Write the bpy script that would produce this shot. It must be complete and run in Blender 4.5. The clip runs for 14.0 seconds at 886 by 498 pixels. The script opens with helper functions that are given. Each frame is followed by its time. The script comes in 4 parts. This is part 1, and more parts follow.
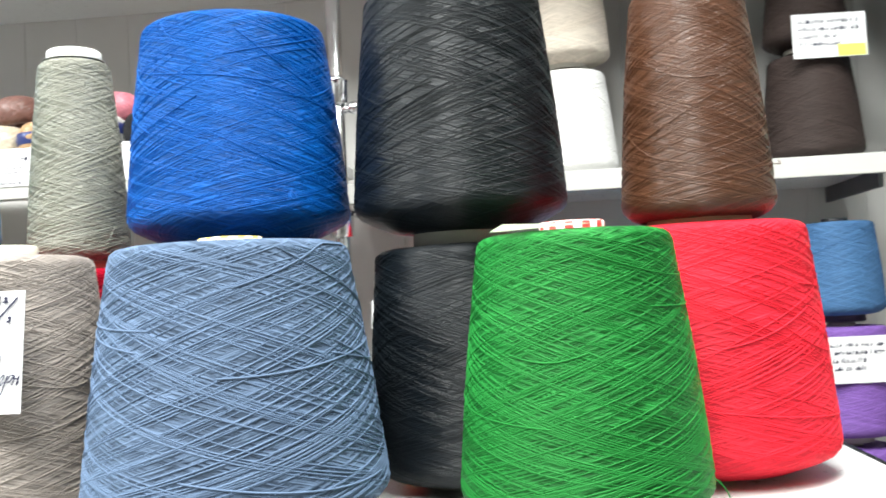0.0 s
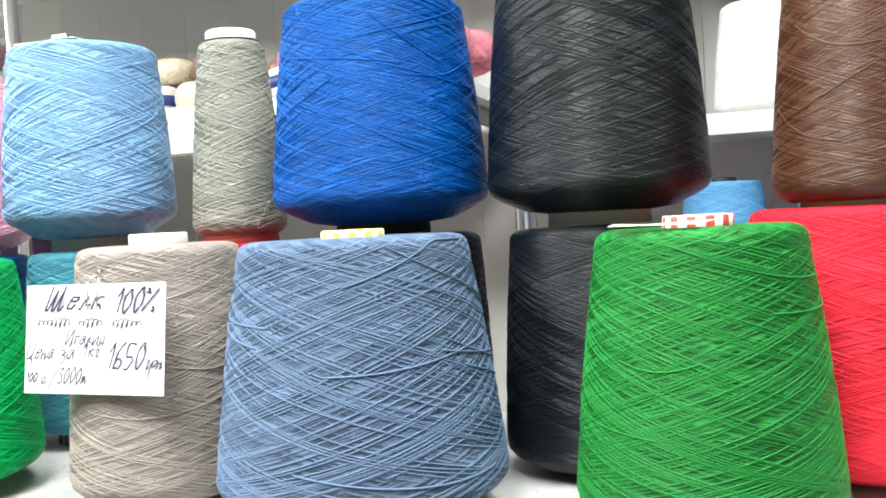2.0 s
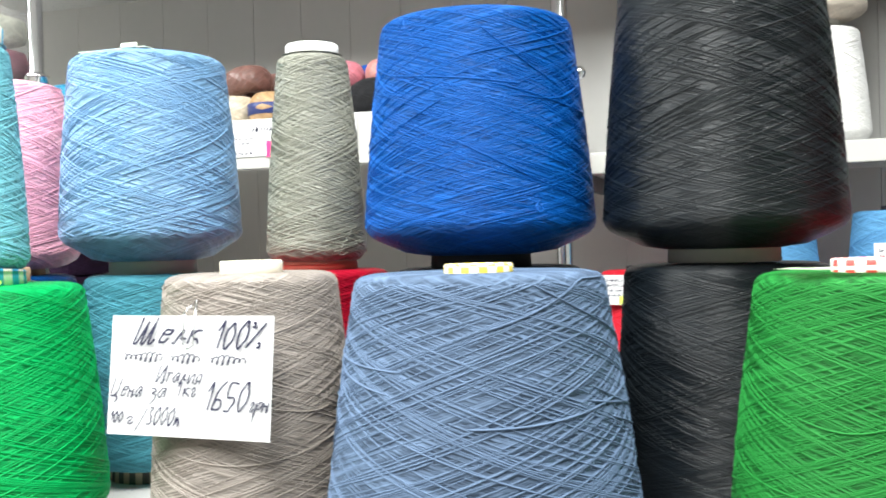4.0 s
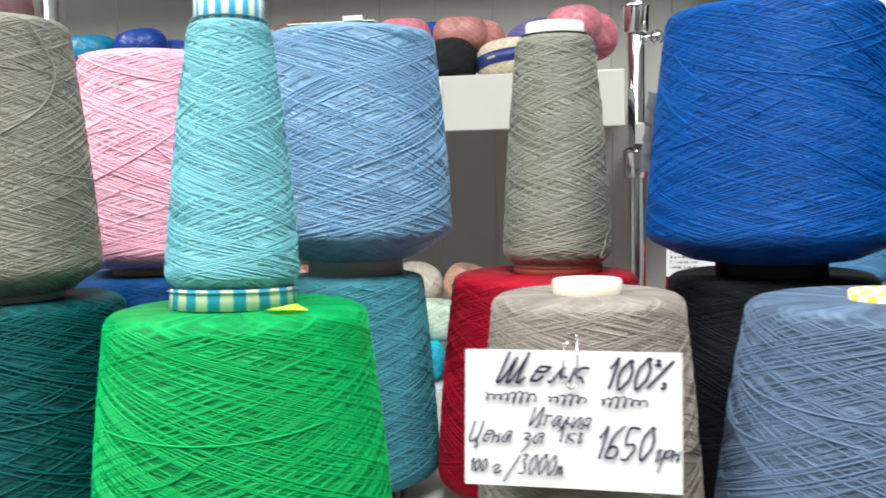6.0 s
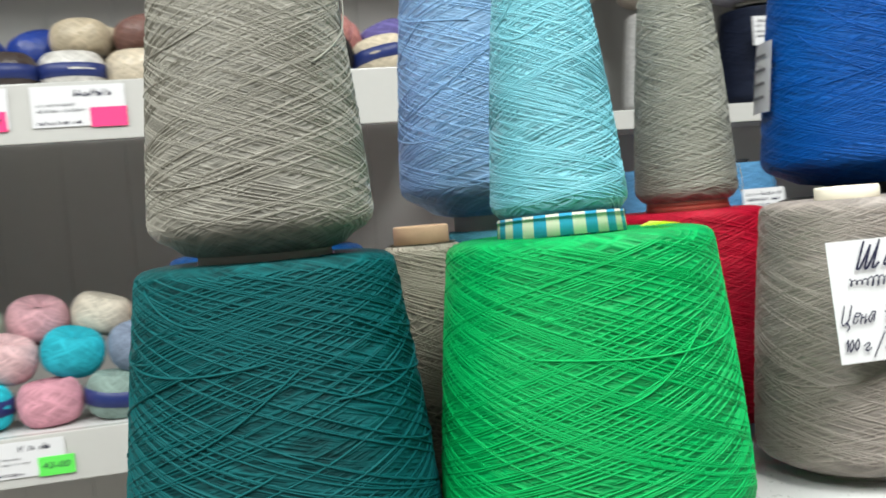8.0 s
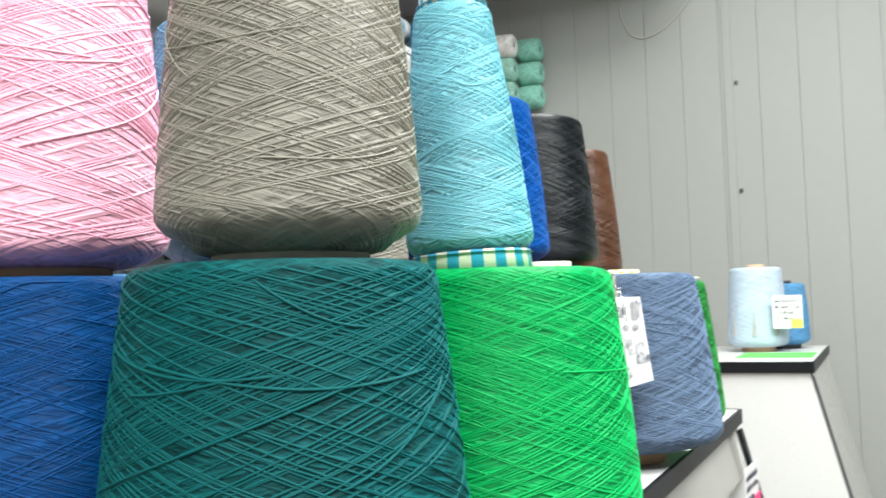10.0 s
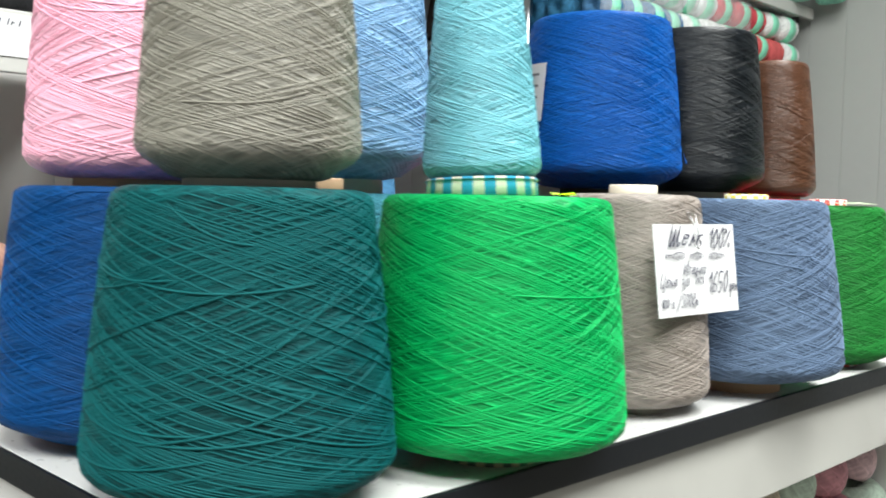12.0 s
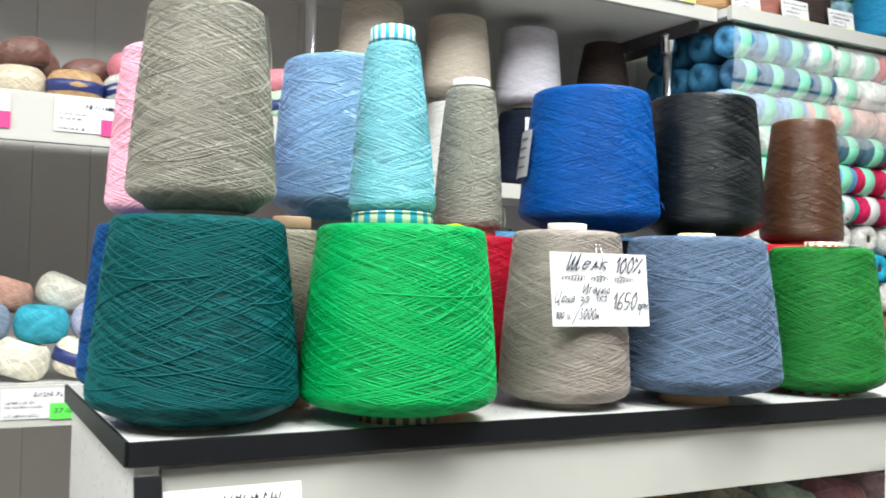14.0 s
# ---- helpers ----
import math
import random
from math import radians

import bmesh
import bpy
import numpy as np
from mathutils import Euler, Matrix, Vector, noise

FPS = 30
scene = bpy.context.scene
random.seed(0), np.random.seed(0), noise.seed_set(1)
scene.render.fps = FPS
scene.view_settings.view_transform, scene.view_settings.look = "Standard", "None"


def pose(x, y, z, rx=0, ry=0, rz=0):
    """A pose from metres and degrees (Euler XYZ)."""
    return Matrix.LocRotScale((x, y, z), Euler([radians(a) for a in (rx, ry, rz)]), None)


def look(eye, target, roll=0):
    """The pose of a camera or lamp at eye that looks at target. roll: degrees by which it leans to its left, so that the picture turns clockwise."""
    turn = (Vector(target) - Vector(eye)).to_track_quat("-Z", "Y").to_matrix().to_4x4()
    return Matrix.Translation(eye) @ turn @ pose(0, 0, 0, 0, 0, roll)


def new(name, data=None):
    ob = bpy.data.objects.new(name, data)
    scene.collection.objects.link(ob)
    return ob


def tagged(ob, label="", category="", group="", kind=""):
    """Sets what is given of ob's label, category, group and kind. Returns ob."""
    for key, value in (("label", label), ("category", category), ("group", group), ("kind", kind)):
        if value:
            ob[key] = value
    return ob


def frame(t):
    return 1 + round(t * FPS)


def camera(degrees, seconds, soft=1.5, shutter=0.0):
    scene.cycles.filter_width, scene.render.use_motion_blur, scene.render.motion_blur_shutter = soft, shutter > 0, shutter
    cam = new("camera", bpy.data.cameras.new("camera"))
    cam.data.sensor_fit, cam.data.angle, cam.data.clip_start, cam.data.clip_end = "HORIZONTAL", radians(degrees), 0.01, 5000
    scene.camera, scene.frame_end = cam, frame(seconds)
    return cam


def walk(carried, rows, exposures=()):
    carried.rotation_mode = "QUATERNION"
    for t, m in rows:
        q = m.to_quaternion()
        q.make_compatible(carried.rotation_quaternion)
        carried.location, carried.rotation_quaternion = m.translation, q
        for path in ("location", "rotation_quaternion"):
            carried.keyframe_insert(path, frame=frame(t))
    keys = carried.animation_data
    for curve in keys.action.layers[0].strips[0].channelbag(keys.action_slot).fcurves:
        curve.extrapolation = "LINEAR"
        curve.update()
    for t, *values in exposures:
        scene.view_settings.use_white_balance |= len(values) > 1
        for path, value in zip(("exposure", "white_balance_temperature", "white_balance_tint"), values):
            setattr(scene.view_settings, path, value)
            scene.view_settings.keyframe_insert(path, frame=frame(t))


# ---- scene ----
cam = camera(50.15, 14.0, soft=1.8, shutter=0.4)
PATH = [
    (0, (0.7863, -0.5237, 1.3171), (0.6102, 1.4661, 1.4152), -2.89),
    (0.5, (0.8305, -0.5194, 1.3210), (0.4418, 1.4415, 1.3819), -2.40),
    (1, (0.8464, -0.5116, 1.3332), (0.3109, 1.4154, 1.3294), -2.38),
    (1.5, (0.8493, -0.5074, 1.3489), (0.2328, 1.3944, 1.2954), -2.62),
    (2, (0.8456, -0.5030, 1.3608), (0.2168, 1.3947, 1.3041), -2.86),
    (2.2, (0.8423, -0.4999, 1.3643), (0.2145, 1.3983, 1.3127), -2.73),
    (4.5, (0.6923, -0.4811, 1.3757), (0.1158, 1.4340, 1.3601), -1.01),
    (5, (0.6286, -0.4806, 1.3816), (0.0858, 1.4439, 1.3433), -1.29),
    (5.5, (0.5654, -0.4784, 1.3897), (0.0540, 1.4541, 1.3274), -1.81),
    (6, (0.4655, -0.4829, 1.4215), (0.1002, 1.4781, 1.2764), -1.25),
    (6.5, (0.3689, -0.4717, 1.4260), (0.1439, 1.5098, 1.2746), -1.16),
    (7, (0.3066, -0.4644, 1.4047), (0.1094, 1.5240, 1.3179), -2.45),
    (7.5, (0.1804, -0.4685, 1.3779), (0.2296, 1.5304, 1.3325), -3.78),
    (7.7, (0.1206, -0.4793, 1.3759), (0.3385, 1.5075, 1.3061), -4.38),
    (9.8, (-0.2836, -0.1926, 1.3324), (1.4886, 0.7283, 1.4379), -2.18),
    (10, (-0.3011, -0.1811, 1.3292), (1.5159, 0.6459, 1.4503), -1.74),
    (10.5, (-0.3186, -0.2055, 1.3303), (1.5279, 0.5535, 1.4510), -0.42),
    (11, (-0.3170, -0.2464, 1.3335), (1.3814, 0.8065, 1.4159), 0.03),
    (11.5, (-0.2947, -0.3110, 1.3393), (1.2477, 0.9620, 1.3251), 0.48),
    (12, (-0.2248, -0.3816, 1.3450), (1.1905, 1.0282, 1.2468), 1.30),
    (12.5, (-0.1341, -0.5007, 1.3320), (1.1234, 1.0529, 1.2613), 1.33),
    (13, (-0.0991, -0.6320, 1.3313), (1.0045, 1.0357, 1.3040), 1.56),
    (13.5, (-0.1216, -0.6911, 1.3264), (0.9150, 1.0193, 1.3284), 1.63),
    (14, (-0.1239, -0.7306, 1.3100), (0.8214, 1.0312, 1.3593), 1.48),
]
EXPOSURES = [(0.0, 0.47), (2.0, 0.47), (5.0, 0.02), (6.0, -0.35), (7.0, -0.36), (7.5, -0.48), (10.0, 0.08), (10.6, -0.15), (11.0, -0.2), (12.5, -0.03), (14.0, 0.0)]
walk(cam, [(t, look(eye, target, roll)) for t, eye, target, roll in PATH], EXPOSURES)

# ---- world and light: a closed shop lit by ceiling panels ----
world = bpy.data.worlds.new("world")
scene.world = world
world.use_nodes = True
world.node_tree.nodes["Background"].inputs[0].default_value = (0.75, 0.8, 0.9, 1)
world.node_tree.nodes["Background"].inputs[1].default_value = 0.02

TOP = 1.178          # upper face of the display table
STACK = 1.36         # where the upper cones stand
WALL_Y = 1.24
WALL_X = 2.45
ROOM = (-2.6, -3.0, 2.75)


def ceiling_lamp(x, y, sx, sy, watts, colour=(0.97, 1.0, 0.975)):
    data = bpy.data.lights.new("panel_light", "AREA")
    data.shape, data.size, data.size_y, data.energy, data.color = "RECTANGLE", sx, sy, watts, colour
    ob = new("panel_light", data)
    ob.matrix_world = look((x, y, ROOM[2] - 0.06), (x, y, 0))
    return ob


LAMPS = [(-0.75, -0.9, 0.6, 1.2, 66), (0.55, -0.95, 0.6, 1.2, 62), (-1.6, 0.0, 0.5, 1.2, 44), (1.15, -0.02, 0.5, 0.5, 26)]
for lx, ly, lsx, lsy, lw in LAMPS:
    ceiling_lamp(lx, ly, lsx, lsy, lw)


# ---- materials ----
def mat_base(name):
    m = bpy.data.materials.new(name)
    m.use_nodes = True
    nt = m.node_tree
    return m, nt, nt.nodes["Principled BSDF"]


def calc(nt, op, a, b=None, c=None):
    n = nt.nodes.new("ShaderNodeMath")
    n.operation = op
    for i, v in enumerate((a, b, c)):
        if v is None:
            continue
        if isinstance(v, (int, float)):
            n.inputs[i].default_value = v
        else:
            nt.links.new(v, n.inputs[i])
    return n.outputs[0]


def noise_of(nt, vec, scale, detail=3.0, rough=0.55):
    n = nt.nodes.new("ShaderNodeTexNoise")
    n.inputs["Scale"].default_value, n.inputs["Detail"].default_value, n.inputs["Roughness"].default_value = scale, detail, rough
    nt.links.new(vec, n.inputs["Vector"])
    return n.outputs[0]


def mixed(nt, fac, a, b):
    n = nt.nodes.new("ShaderNodeMix")
    n.data_type = "RGBA"
    if isinstance(fac, (int, float)):
        n.inputs[0].default_value = fac
    else:
        nt.links.new(fac, n.inputs[0])
    for i, v in ((6, a), (7, b)):
        if isinstance(v, tuple):
            n.inputs[i].default_value = (*v[:3], 1)
        else:
            nt.links.new(v, n.inputs[i])
    return n.outputs[2]


def scaled(c, k):
    return tuple(min(1.0, v * k) for v in c[:3])


def bumped(nt, bsdf, height, dist, strength=1.0):
    b = nt.nodes.new("ShaderNodeBump")
    b.inputs["Strength"].default_value, b.inputs["Distance"].default_value = strength, dist
    nt.links.new(height, b.inputs["Height"])
    nt.links.new(b.outputs[0], bsdf.inputs["Normal"])


def yarn_mat(name, colour, pitch=0.0017, turns=62, gloss=0.55, spec=0.35, depth=0.0009, sheen=0.25, gap_shade=0.36):
    """Wound thread: two families of uneven helical threads that cross. Returns the materials of the packed yarn and of single raised threads."""
    m, nt, bsdf = mat_base(name)
    tc = nt.nodes.new("ShaderNodeTexCoord")
    obj = tc.outputs["Object"]
    sep = nt.nodes.new("ShaderNodeSeparateXYZ")
    nt.links.new(obj, sep.inputs[0])
    theta = calc(nt, "ARCTAN2", sep.outputs[1], sep.outputs[0])
    warp = calc(nt, "MULTIPLY", noise_of(nt, obj, 22.0, 1.0), 1.5)
    off = (sum(map(ord, name)) % 97) * 3.7
    turns = turns * 1.3

    def family(sgn, p, n, along):
        across = calc(nt, "ADD", calc(nt, "MULTIPLY_ADD", theta, sgn * n / (2 * math.pi), calc(nt, "MULTIPLY", sep.outputs[2], 1.0 / p)), calc(nt, "MULTIPLY_ADD", warp, float(sgn), off))
        vec = nt.nodes.new("ShaderNodeCombineXYZ")
        nt.links.new(across, vec.inputs[0])
        nt.links.new(calc(nt, "MULTIPLY_ADD", theta, along, off * sgn), vec.inputs[1])
        tex = nt.nodes.new("ShaderNodeTexNoise")
        tex.noise_dimensions = "2D"
        tex.inputs["Scale"].default_value, tex.inputs["Detail"].default_value = 1.0, 1.0
        nt.links.new(vec.outputs[0], tex.inputs["Vector"])
        return tex.outputs[0]

    pick = noise_of(nt, obj, 70.0, 2.0)
    w1, w2 = calc(nt, "MULTIPLY_ADD", pick, 0.9, 0.45), calc(nt, "MULTIPLY_ADD", pick, -0.9, 1.35)
    fine = calc(nt, "MAXIMUM", calc(nt, "MULTIPLY", family(1, pitch, turns, 1.2), w1), calc(nt, "MULTIPLY", family(-1, pitch, turns, 1.2), w2))
    wide = calc(nt, "MAXIMUM", calc(nt, "MULTIPLY", family(1, pitch * 3.2, turns / 3.2, 0.8), w2), calc(nt, "MULTIPLY", family(-1, pitch * 3.2, turns / 3.2, 0.8), w1))
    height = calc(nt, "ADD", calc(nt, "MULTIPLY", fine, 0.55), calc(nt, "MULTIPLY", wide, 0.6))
    # low places between threads get darker colour, painting in the shade there
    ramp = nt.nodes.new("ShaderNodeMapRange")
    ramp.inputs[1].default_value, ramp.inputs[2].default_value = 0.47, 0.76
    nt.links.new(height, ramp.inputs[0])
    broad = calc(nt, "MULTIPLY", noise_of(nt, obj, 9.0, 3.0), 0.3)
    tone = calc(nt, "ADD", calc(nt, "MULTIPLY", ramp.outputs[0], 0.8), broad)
    col = mixed(nt, tone, scaled(colour, 0.96 - gap_shade), scaled(colour, 1 + 0.35 * gap_shade))
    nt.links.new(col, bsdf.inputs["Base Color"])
    bumped(nt, bsdf, height, depth * 3.2)
    m2, nt2, single = mat_base(name + "_thread")
    tc2 = nt2.nodes.new("ShaderNodeTexCoord")
    nt2.links.new(mixed(nt2, noise_of(nt2, tc2.outputs["Object"], 120.0, 3.0), scaled(colour, 0.9), scaled(colour, 1.2)), single.inputs["Base Color"])
    for tree, sh in ((nt, bsdf), (nt2, single)):
        sh.inputs["Roughness"].default_value = gloss
        sh.inputs["Specular IOR Level"].default_value = spec * (0.42 if spec < 0.38 else 0.95)
        # threads run round the cone, so the highlight spreads up and down it
        tan = tree.nodes.new("ShaderNodeTangent")
        tan.direction_type, tan.axis = "RADIAL", "Z"
        tree.links.new(tan.outputs[0], sh.inputs["Tangent"])
        sh.inputs["Anisotropic"].default_value = 0.85
        sh.inputs["Anisotropic Rotation"].default_value = 0.25
        sh.inputs["Sheen Weight"].default_value = sheen
        sh.inputs["Sheen Roughness"].default_value = 0.5
        sh.inputs["Sheen Tint"].default_value = (*scaled(colour, 1.6), 1)
    return m, m2


def paint_mat(name, colour, rough=0.45, spec=0.4, grain=40.0, vary=0.08, bump=0.0004, metal=0.0, dirt_or_reflections=0.0):
    m, nt, bsdf = mat_base(name)
    tc = nt.nodes.new("ShaderNodeTexCoord")
    obj = tc.outputs["Object"]
    fine, big = noise_of(nt, obj, grain, 4.0), noise_of(nt, obj, 2.3, 4.0)
    f = calc(nt, "ADD", calc(nt, "MULTIPLY", fine, 0.5), calc(nt, "MULTIPLY", big, 0.5))
    col = mixed(nt, f, scaled(colour, 1 - vary), scaled(colour, 1 + vary))
    # dark blotches: dirt on most surfaces, painted reflections on the table fascia
    if dirt_or_reflections:
        spots = nt.nodes.new("ShaderNodeMapRange")
        spots.inputs[1].default_value, spots.inputs[2].default_value = 0.6, 0.78
        nt.links.new(noise_of(nt, obj, 7.0, 6.0, 0.7), spots.inputs[0])
        col = mixed(nt, calc(nt, "MULTIPLY", spots.outputs[0], dirt_or_reflections), col, scaled(colour, 0.55))
    nt.links.new(col, bsdf.inputs["Base Color"])
    nt.links.new(calc(nt, "MULTIPLY_ADD", fine, 0.18, rough - 0.09), bsdf.inputs["Roughness"])
    bsdf.inputs["Specular IOR Level"].default_value = spec
    bsdf.inputs["Metallic"].default_value = metal
    if bump:
        bumped(nt, bsdf, fine, bump)
    return m


def film_mat(name):
    """Clear wrapping film, crumpled."""
    m, nt, bsdf = mat_base(name)
    tc = nt.nodes.new("ShaderNodeTexCoord")
    bsdf.inputs["Base Color"].default_value = (1, 1, 1, 1)
    bsdf.inputs["Roughness"].default_value = 0.12
    bsdf.inputs["Alpha"].default_value = 0.14
    bsdf.inputs["Specular IOR Level"].default_value = 0.9
    bumped(nt, bsdf, noise_of(nt, tc.outputs["Object"], 38.0, 4.0, 0.7), 0.012)
    return m


WHITE = paint_mat("white_laminate", (0.64, 0.64, 0.63), rough=0.3, grain=160, vary=0.03, bump=0.00008, dirt_or_reflections=0.12)
FASCIA = paint_mat("white_fascia", (0.52, 0.515, 0.49), rough=0.16, grain=120, vary=0.04, bump=0.0001, dirt_or_reflections=0.2)
# coarse mottling and blotches paint blurred reflections into this board's colour
TABLE_FASCIA = paint_mat("table_fascia_reflections", (0.36, 0.355, 0.33), rough=0.14, grain=9, vary=0.16, bump=0.0, dirt_or_reflections=0.25)
BLACK_EDGE = paint_mat("black_edging", (0.007, 0.008, 0.010), rough=0.42, spec=0.22, grain=300, vary=0.2, bump=0.00008)
# one wall panel in two tones: uneven light put into the colour
PANEL_SHADED = paint_mat("wall_panel_shaded", (0.34, 0.35, 0.335), rough=0.5, grain=60, vary=0.05, bump=0.0002, dirt_or_reflections=0.12)
PANEL_LIT = paint_mat("wall_panel_lit", (0.62, 0.61, 0.585), rough=0.5, grain=60, vary=0.05, bump=0.0002, dirt_or_reflections=0.12)
SEAM = paint_mat("wall_seam", (0.40, 0.405, 0.39), rough=0.6)
# made-up dark tone for walls out of view, to cut bounced fill light
UNSEEN_WALL = paint_mat("unseen_wall_dark", (0.26, 0.25, 0.24), rough=0.6, grain=30, vary=0.2)
CEIL = paint_mat("ceiling_paint", (0.7, 0.7, 0.69), rough=0.8)
FLOOR = paint_mat("floor_tile", (0.35, 0.33, 0.30), rough=0.4, grain=20, vary=0.15)
CHROME = paint_mat("chrome", (0.72, 0.73, 0.75), rough=0.16, metal=1.0, grain=200, vary=0.05, bump=0.00005)
DARK_METAL = paint_mat("dark_bracket", (0.12, 0.12, 0.13), rough=0.4, metal=0.6)
CARD = paint_mat("white_card", (0.70, 0.70, 0.71), rough=0.6, grain=300, vary=0.02, bump=0.00005)
INK = paint_mat("ink", (0.02, 0.02, 0.05), rough=0.5, vary=0.3, bump=0)
GREY_INK = paint_mat("grey_print", (0.22, 0.22, 0.24), rough=0.6, bump=0)
PINK_CARD = paint_mat("pink_sticker", (0.95, 0.05, 0.22), rough=0.55, bump=0)
GREEN_CARD = paint_mat("green_sticker", (0.12, 0.75, 0.10), rough=0.55, bump=0)
LIME_CARD = paint_mat("lime_paper", (0.75, 0.88, 0.12), rough=0.6, bump=0)
MINT_CARD = paint_mat("mint_paper", (0.78, 0.84, 0.70), rough=0.6, bump=0)
CREAM_CORE = paint_mat("cream_plastic_core", (0.80, 0.74, 0.60), rough=0.4, grain=80, vary=0.06)
WHITE_CORE = paint_mat("white_plastic_core", (0.85, 0.85, 0.82), rough=0.35, grain=80, vary=0.03)
GREY_CORE = paint_mat("grey_card_core", (0.45, 0.43, 0.38), rough=0.7, grain=150, vary=0.1)
RED_CORE = paint_mat("red_card_core", (0.55, 0.17, 0.12), rough=0.6, grain=150, vary=0.1)
WOOD_CORE = paint_mat("tan_card_core", (0.62, 0.42, 0.26), rough=0.7, grain=150, vary=0.1)
DARK_CORE = paint_mat("dark_core", (0.03, 0.03, 0.035), rough=0.5)
# dark colour of the discs that stand in for shade inside holes
HOLE_SHADE = paint_mat("hole_shade", (0.06, 0.05, 0.04), rough=0.9, bump=0)
PAPER_BLUE = paint_mat("blue_paper_band", (0.015, 0.028, 0.13), rough=0.4, bump=0)
PAPER_MINT = paint_mat("mint_paper_band", (0.25, 0.72, 0.50), rough=0.4, bump=0)
FILM = film_mat("clear_film")


def striped_mat(name, a, b, count, checks=0):
    m, nt, bsdf = mat_base(name)
    tc = nt.nodes.new("ShaderNodeTexCoord")
    sep = nt.nodes.new("ShaderNodeSeparateXYZ")
    nt.links.new(tc.outputs["Object"], sep.inputs[0])
    theta = calc(nt, "ARCTAN2", sep.outputs[1], sep.outputs[0])
    s = calc(nt, "SINE", calc(nt, "MULTIPLY", theta, float(count)))
    if checks:
        s = calc(nt, "MULTIPLY", s, calc(nt, "SINE", calc(nt, "MULTIPLY", sep.outputs[2], float(checks))))
    f = calc(nt, "GREATER_THAN", s, 0.0)
    nt.links.new(mixed(nt, f, a, b), bsdf.inputs["Base Color"])
    bsdf.inputs["Roughness"].default_value = 0.5
    return m


STRIPE_CORE = striped_mat("blue_cream_striped_core", (0.86, 0.82, 0.66), (0.04, 0.40, 0.66), 16)
DARK_STRIPE_CORE = striped_mat("green_cream_striped_core", (0.55, 0.50, 0.34), (0.10, 0.12, 0.10), 20)
RED_CHECK_CORE = striped_mat("red_white_checked_core", (0.9, 0.86, 0.82), (0.75, 0.06, 0.05), 12, 420)
YELLOW_CHECK_CORE = striped_mat("yellow_white_checked_core", (0.9, 0.88, 0.75), (0.85, 0.66, 0.08), 12, 420)


# ---- mesh helpers ----
def mesh_object(name, bm, material, smooth=None):
    me = bpy.data.meshes.new(name)
    bm.normal_update()
    bm.to_mesh(me)
    bm.free()
    me.materials.append(material)
    if smooth is not None:
        me.shade_smooth() if smooth else me.shade_flat()
    return new(name, me)


def part(name, bm, material, parent, label="", smooth=None):
    ob = mesh_object(name, bm, material, smooth)
    ob.parent = parent
    if label:
        ob["label"] = label
    return ob


def box(bm, lo, hi, bevel=0.0, m=None):
    size = [b - a for a, b in zip(lo, hi)]
    mid = [(a + b) / 2 for a, b in zip(lo, hi)]
    r = bmesh.ops.create_cube(bm, size=1.0, matrix=Matrix.Translation(mid) @ Matrix.Diagonal((*size, 1)))
    if bevel:
        edges = list({e for v in r["verts"] for e in v.link_edges})
        vs = bmesh.ops.bevel(bm, geom=edges, offset=bevel, segments=2, affect="EDGES", profile=0.6)["verts"]
        if m is not None:
            bmesh.ops.transform(bm, matrix=m, verts=list({v for f in bm.faces for v in f.verts}))
    elif m is not None:
        bmesh.ops.transform(bm, matrix=m, verts=r["verts"])
    return bm


def one_box(lo, hi, bevel=0.0):
    return box(bmesh.new(), lo, hi, bevel)


def lathe(profile, seg=64, closed=True, wobble=0.0, seed=0):
    """Revolve (radius, z) pairs about z."""
    bm = bmesh.new()
    rings = []
    for r, z in profile:
        ring = []
        for i in range(seg):
            a = 2 * math.pi * i / seg
            rr = r
            if wobble:
                rr *= 1 + wobble * noise.noise(Vector((math.cos(a) * 1.3 + seed, math.sin(a) * 1.3, z * 9)))
            ring.append(bm.verts.new((rr * math.cos(a), rr * math.sin(a), z)))
        rings.append(ring)
    for a, b in zip(rings, rings[1:]):
        for i in range(seg):
            bm.faces.new((a[i], a[(i + 1) % seg], b[(i + 1) % seg], b[i]))
    if closed:
        bm.faces.new(list(reversed(rings[0])))
        bm.faces.new(rings[-1])
    return bm


def tube(bm, a, b, r, seg=16):
    a, b = Vector(a), Vector(b)
    d = b - a
    m = Matrix.Translation((a + b) / 2) @ d.to_track_quat("Z", "Y").to_matrix().to_4x4()
    bmesh.ops.create_cone(bm, cap_ends=True, segments=seg, radius1=r, radius2=r, depth=d.length, matrix=m)
    return bm


def thing(name, x, y, z, label, category, group="", rz=0.0, kind=""):
    ob = new(name)
    ob.empty_display_size = 0.02
    ob.matrix_world = pose(x, y, z, 0, 0, rz)
    return tagged(ob, label, category, group, kind)


def setting(name, bm, material, label="", smooth=None):
    return tagged(mesh_object(name, bm, material, smooth), label, "", "", "structure")


def text_mesh(body, size, shear=0.0, offset=0.0):
    cu = bpy.data.curves.new("writing", "FONT")
    cu.body, cu.size, cu.shear, cu.offset, cu.resolution_u = body, size, shear, offset, 3
    tmp = bpy.data.objects.new("writing", cu)
    scene.collection.objects.link(tmp)
    deps = bpy.context.evaluated_depsgraph_get()
    me = bpy.data.meshes.new_from_object(tmp.evaluated_get(deps))
    bpy.data.objects.remove(tmp)
    return me


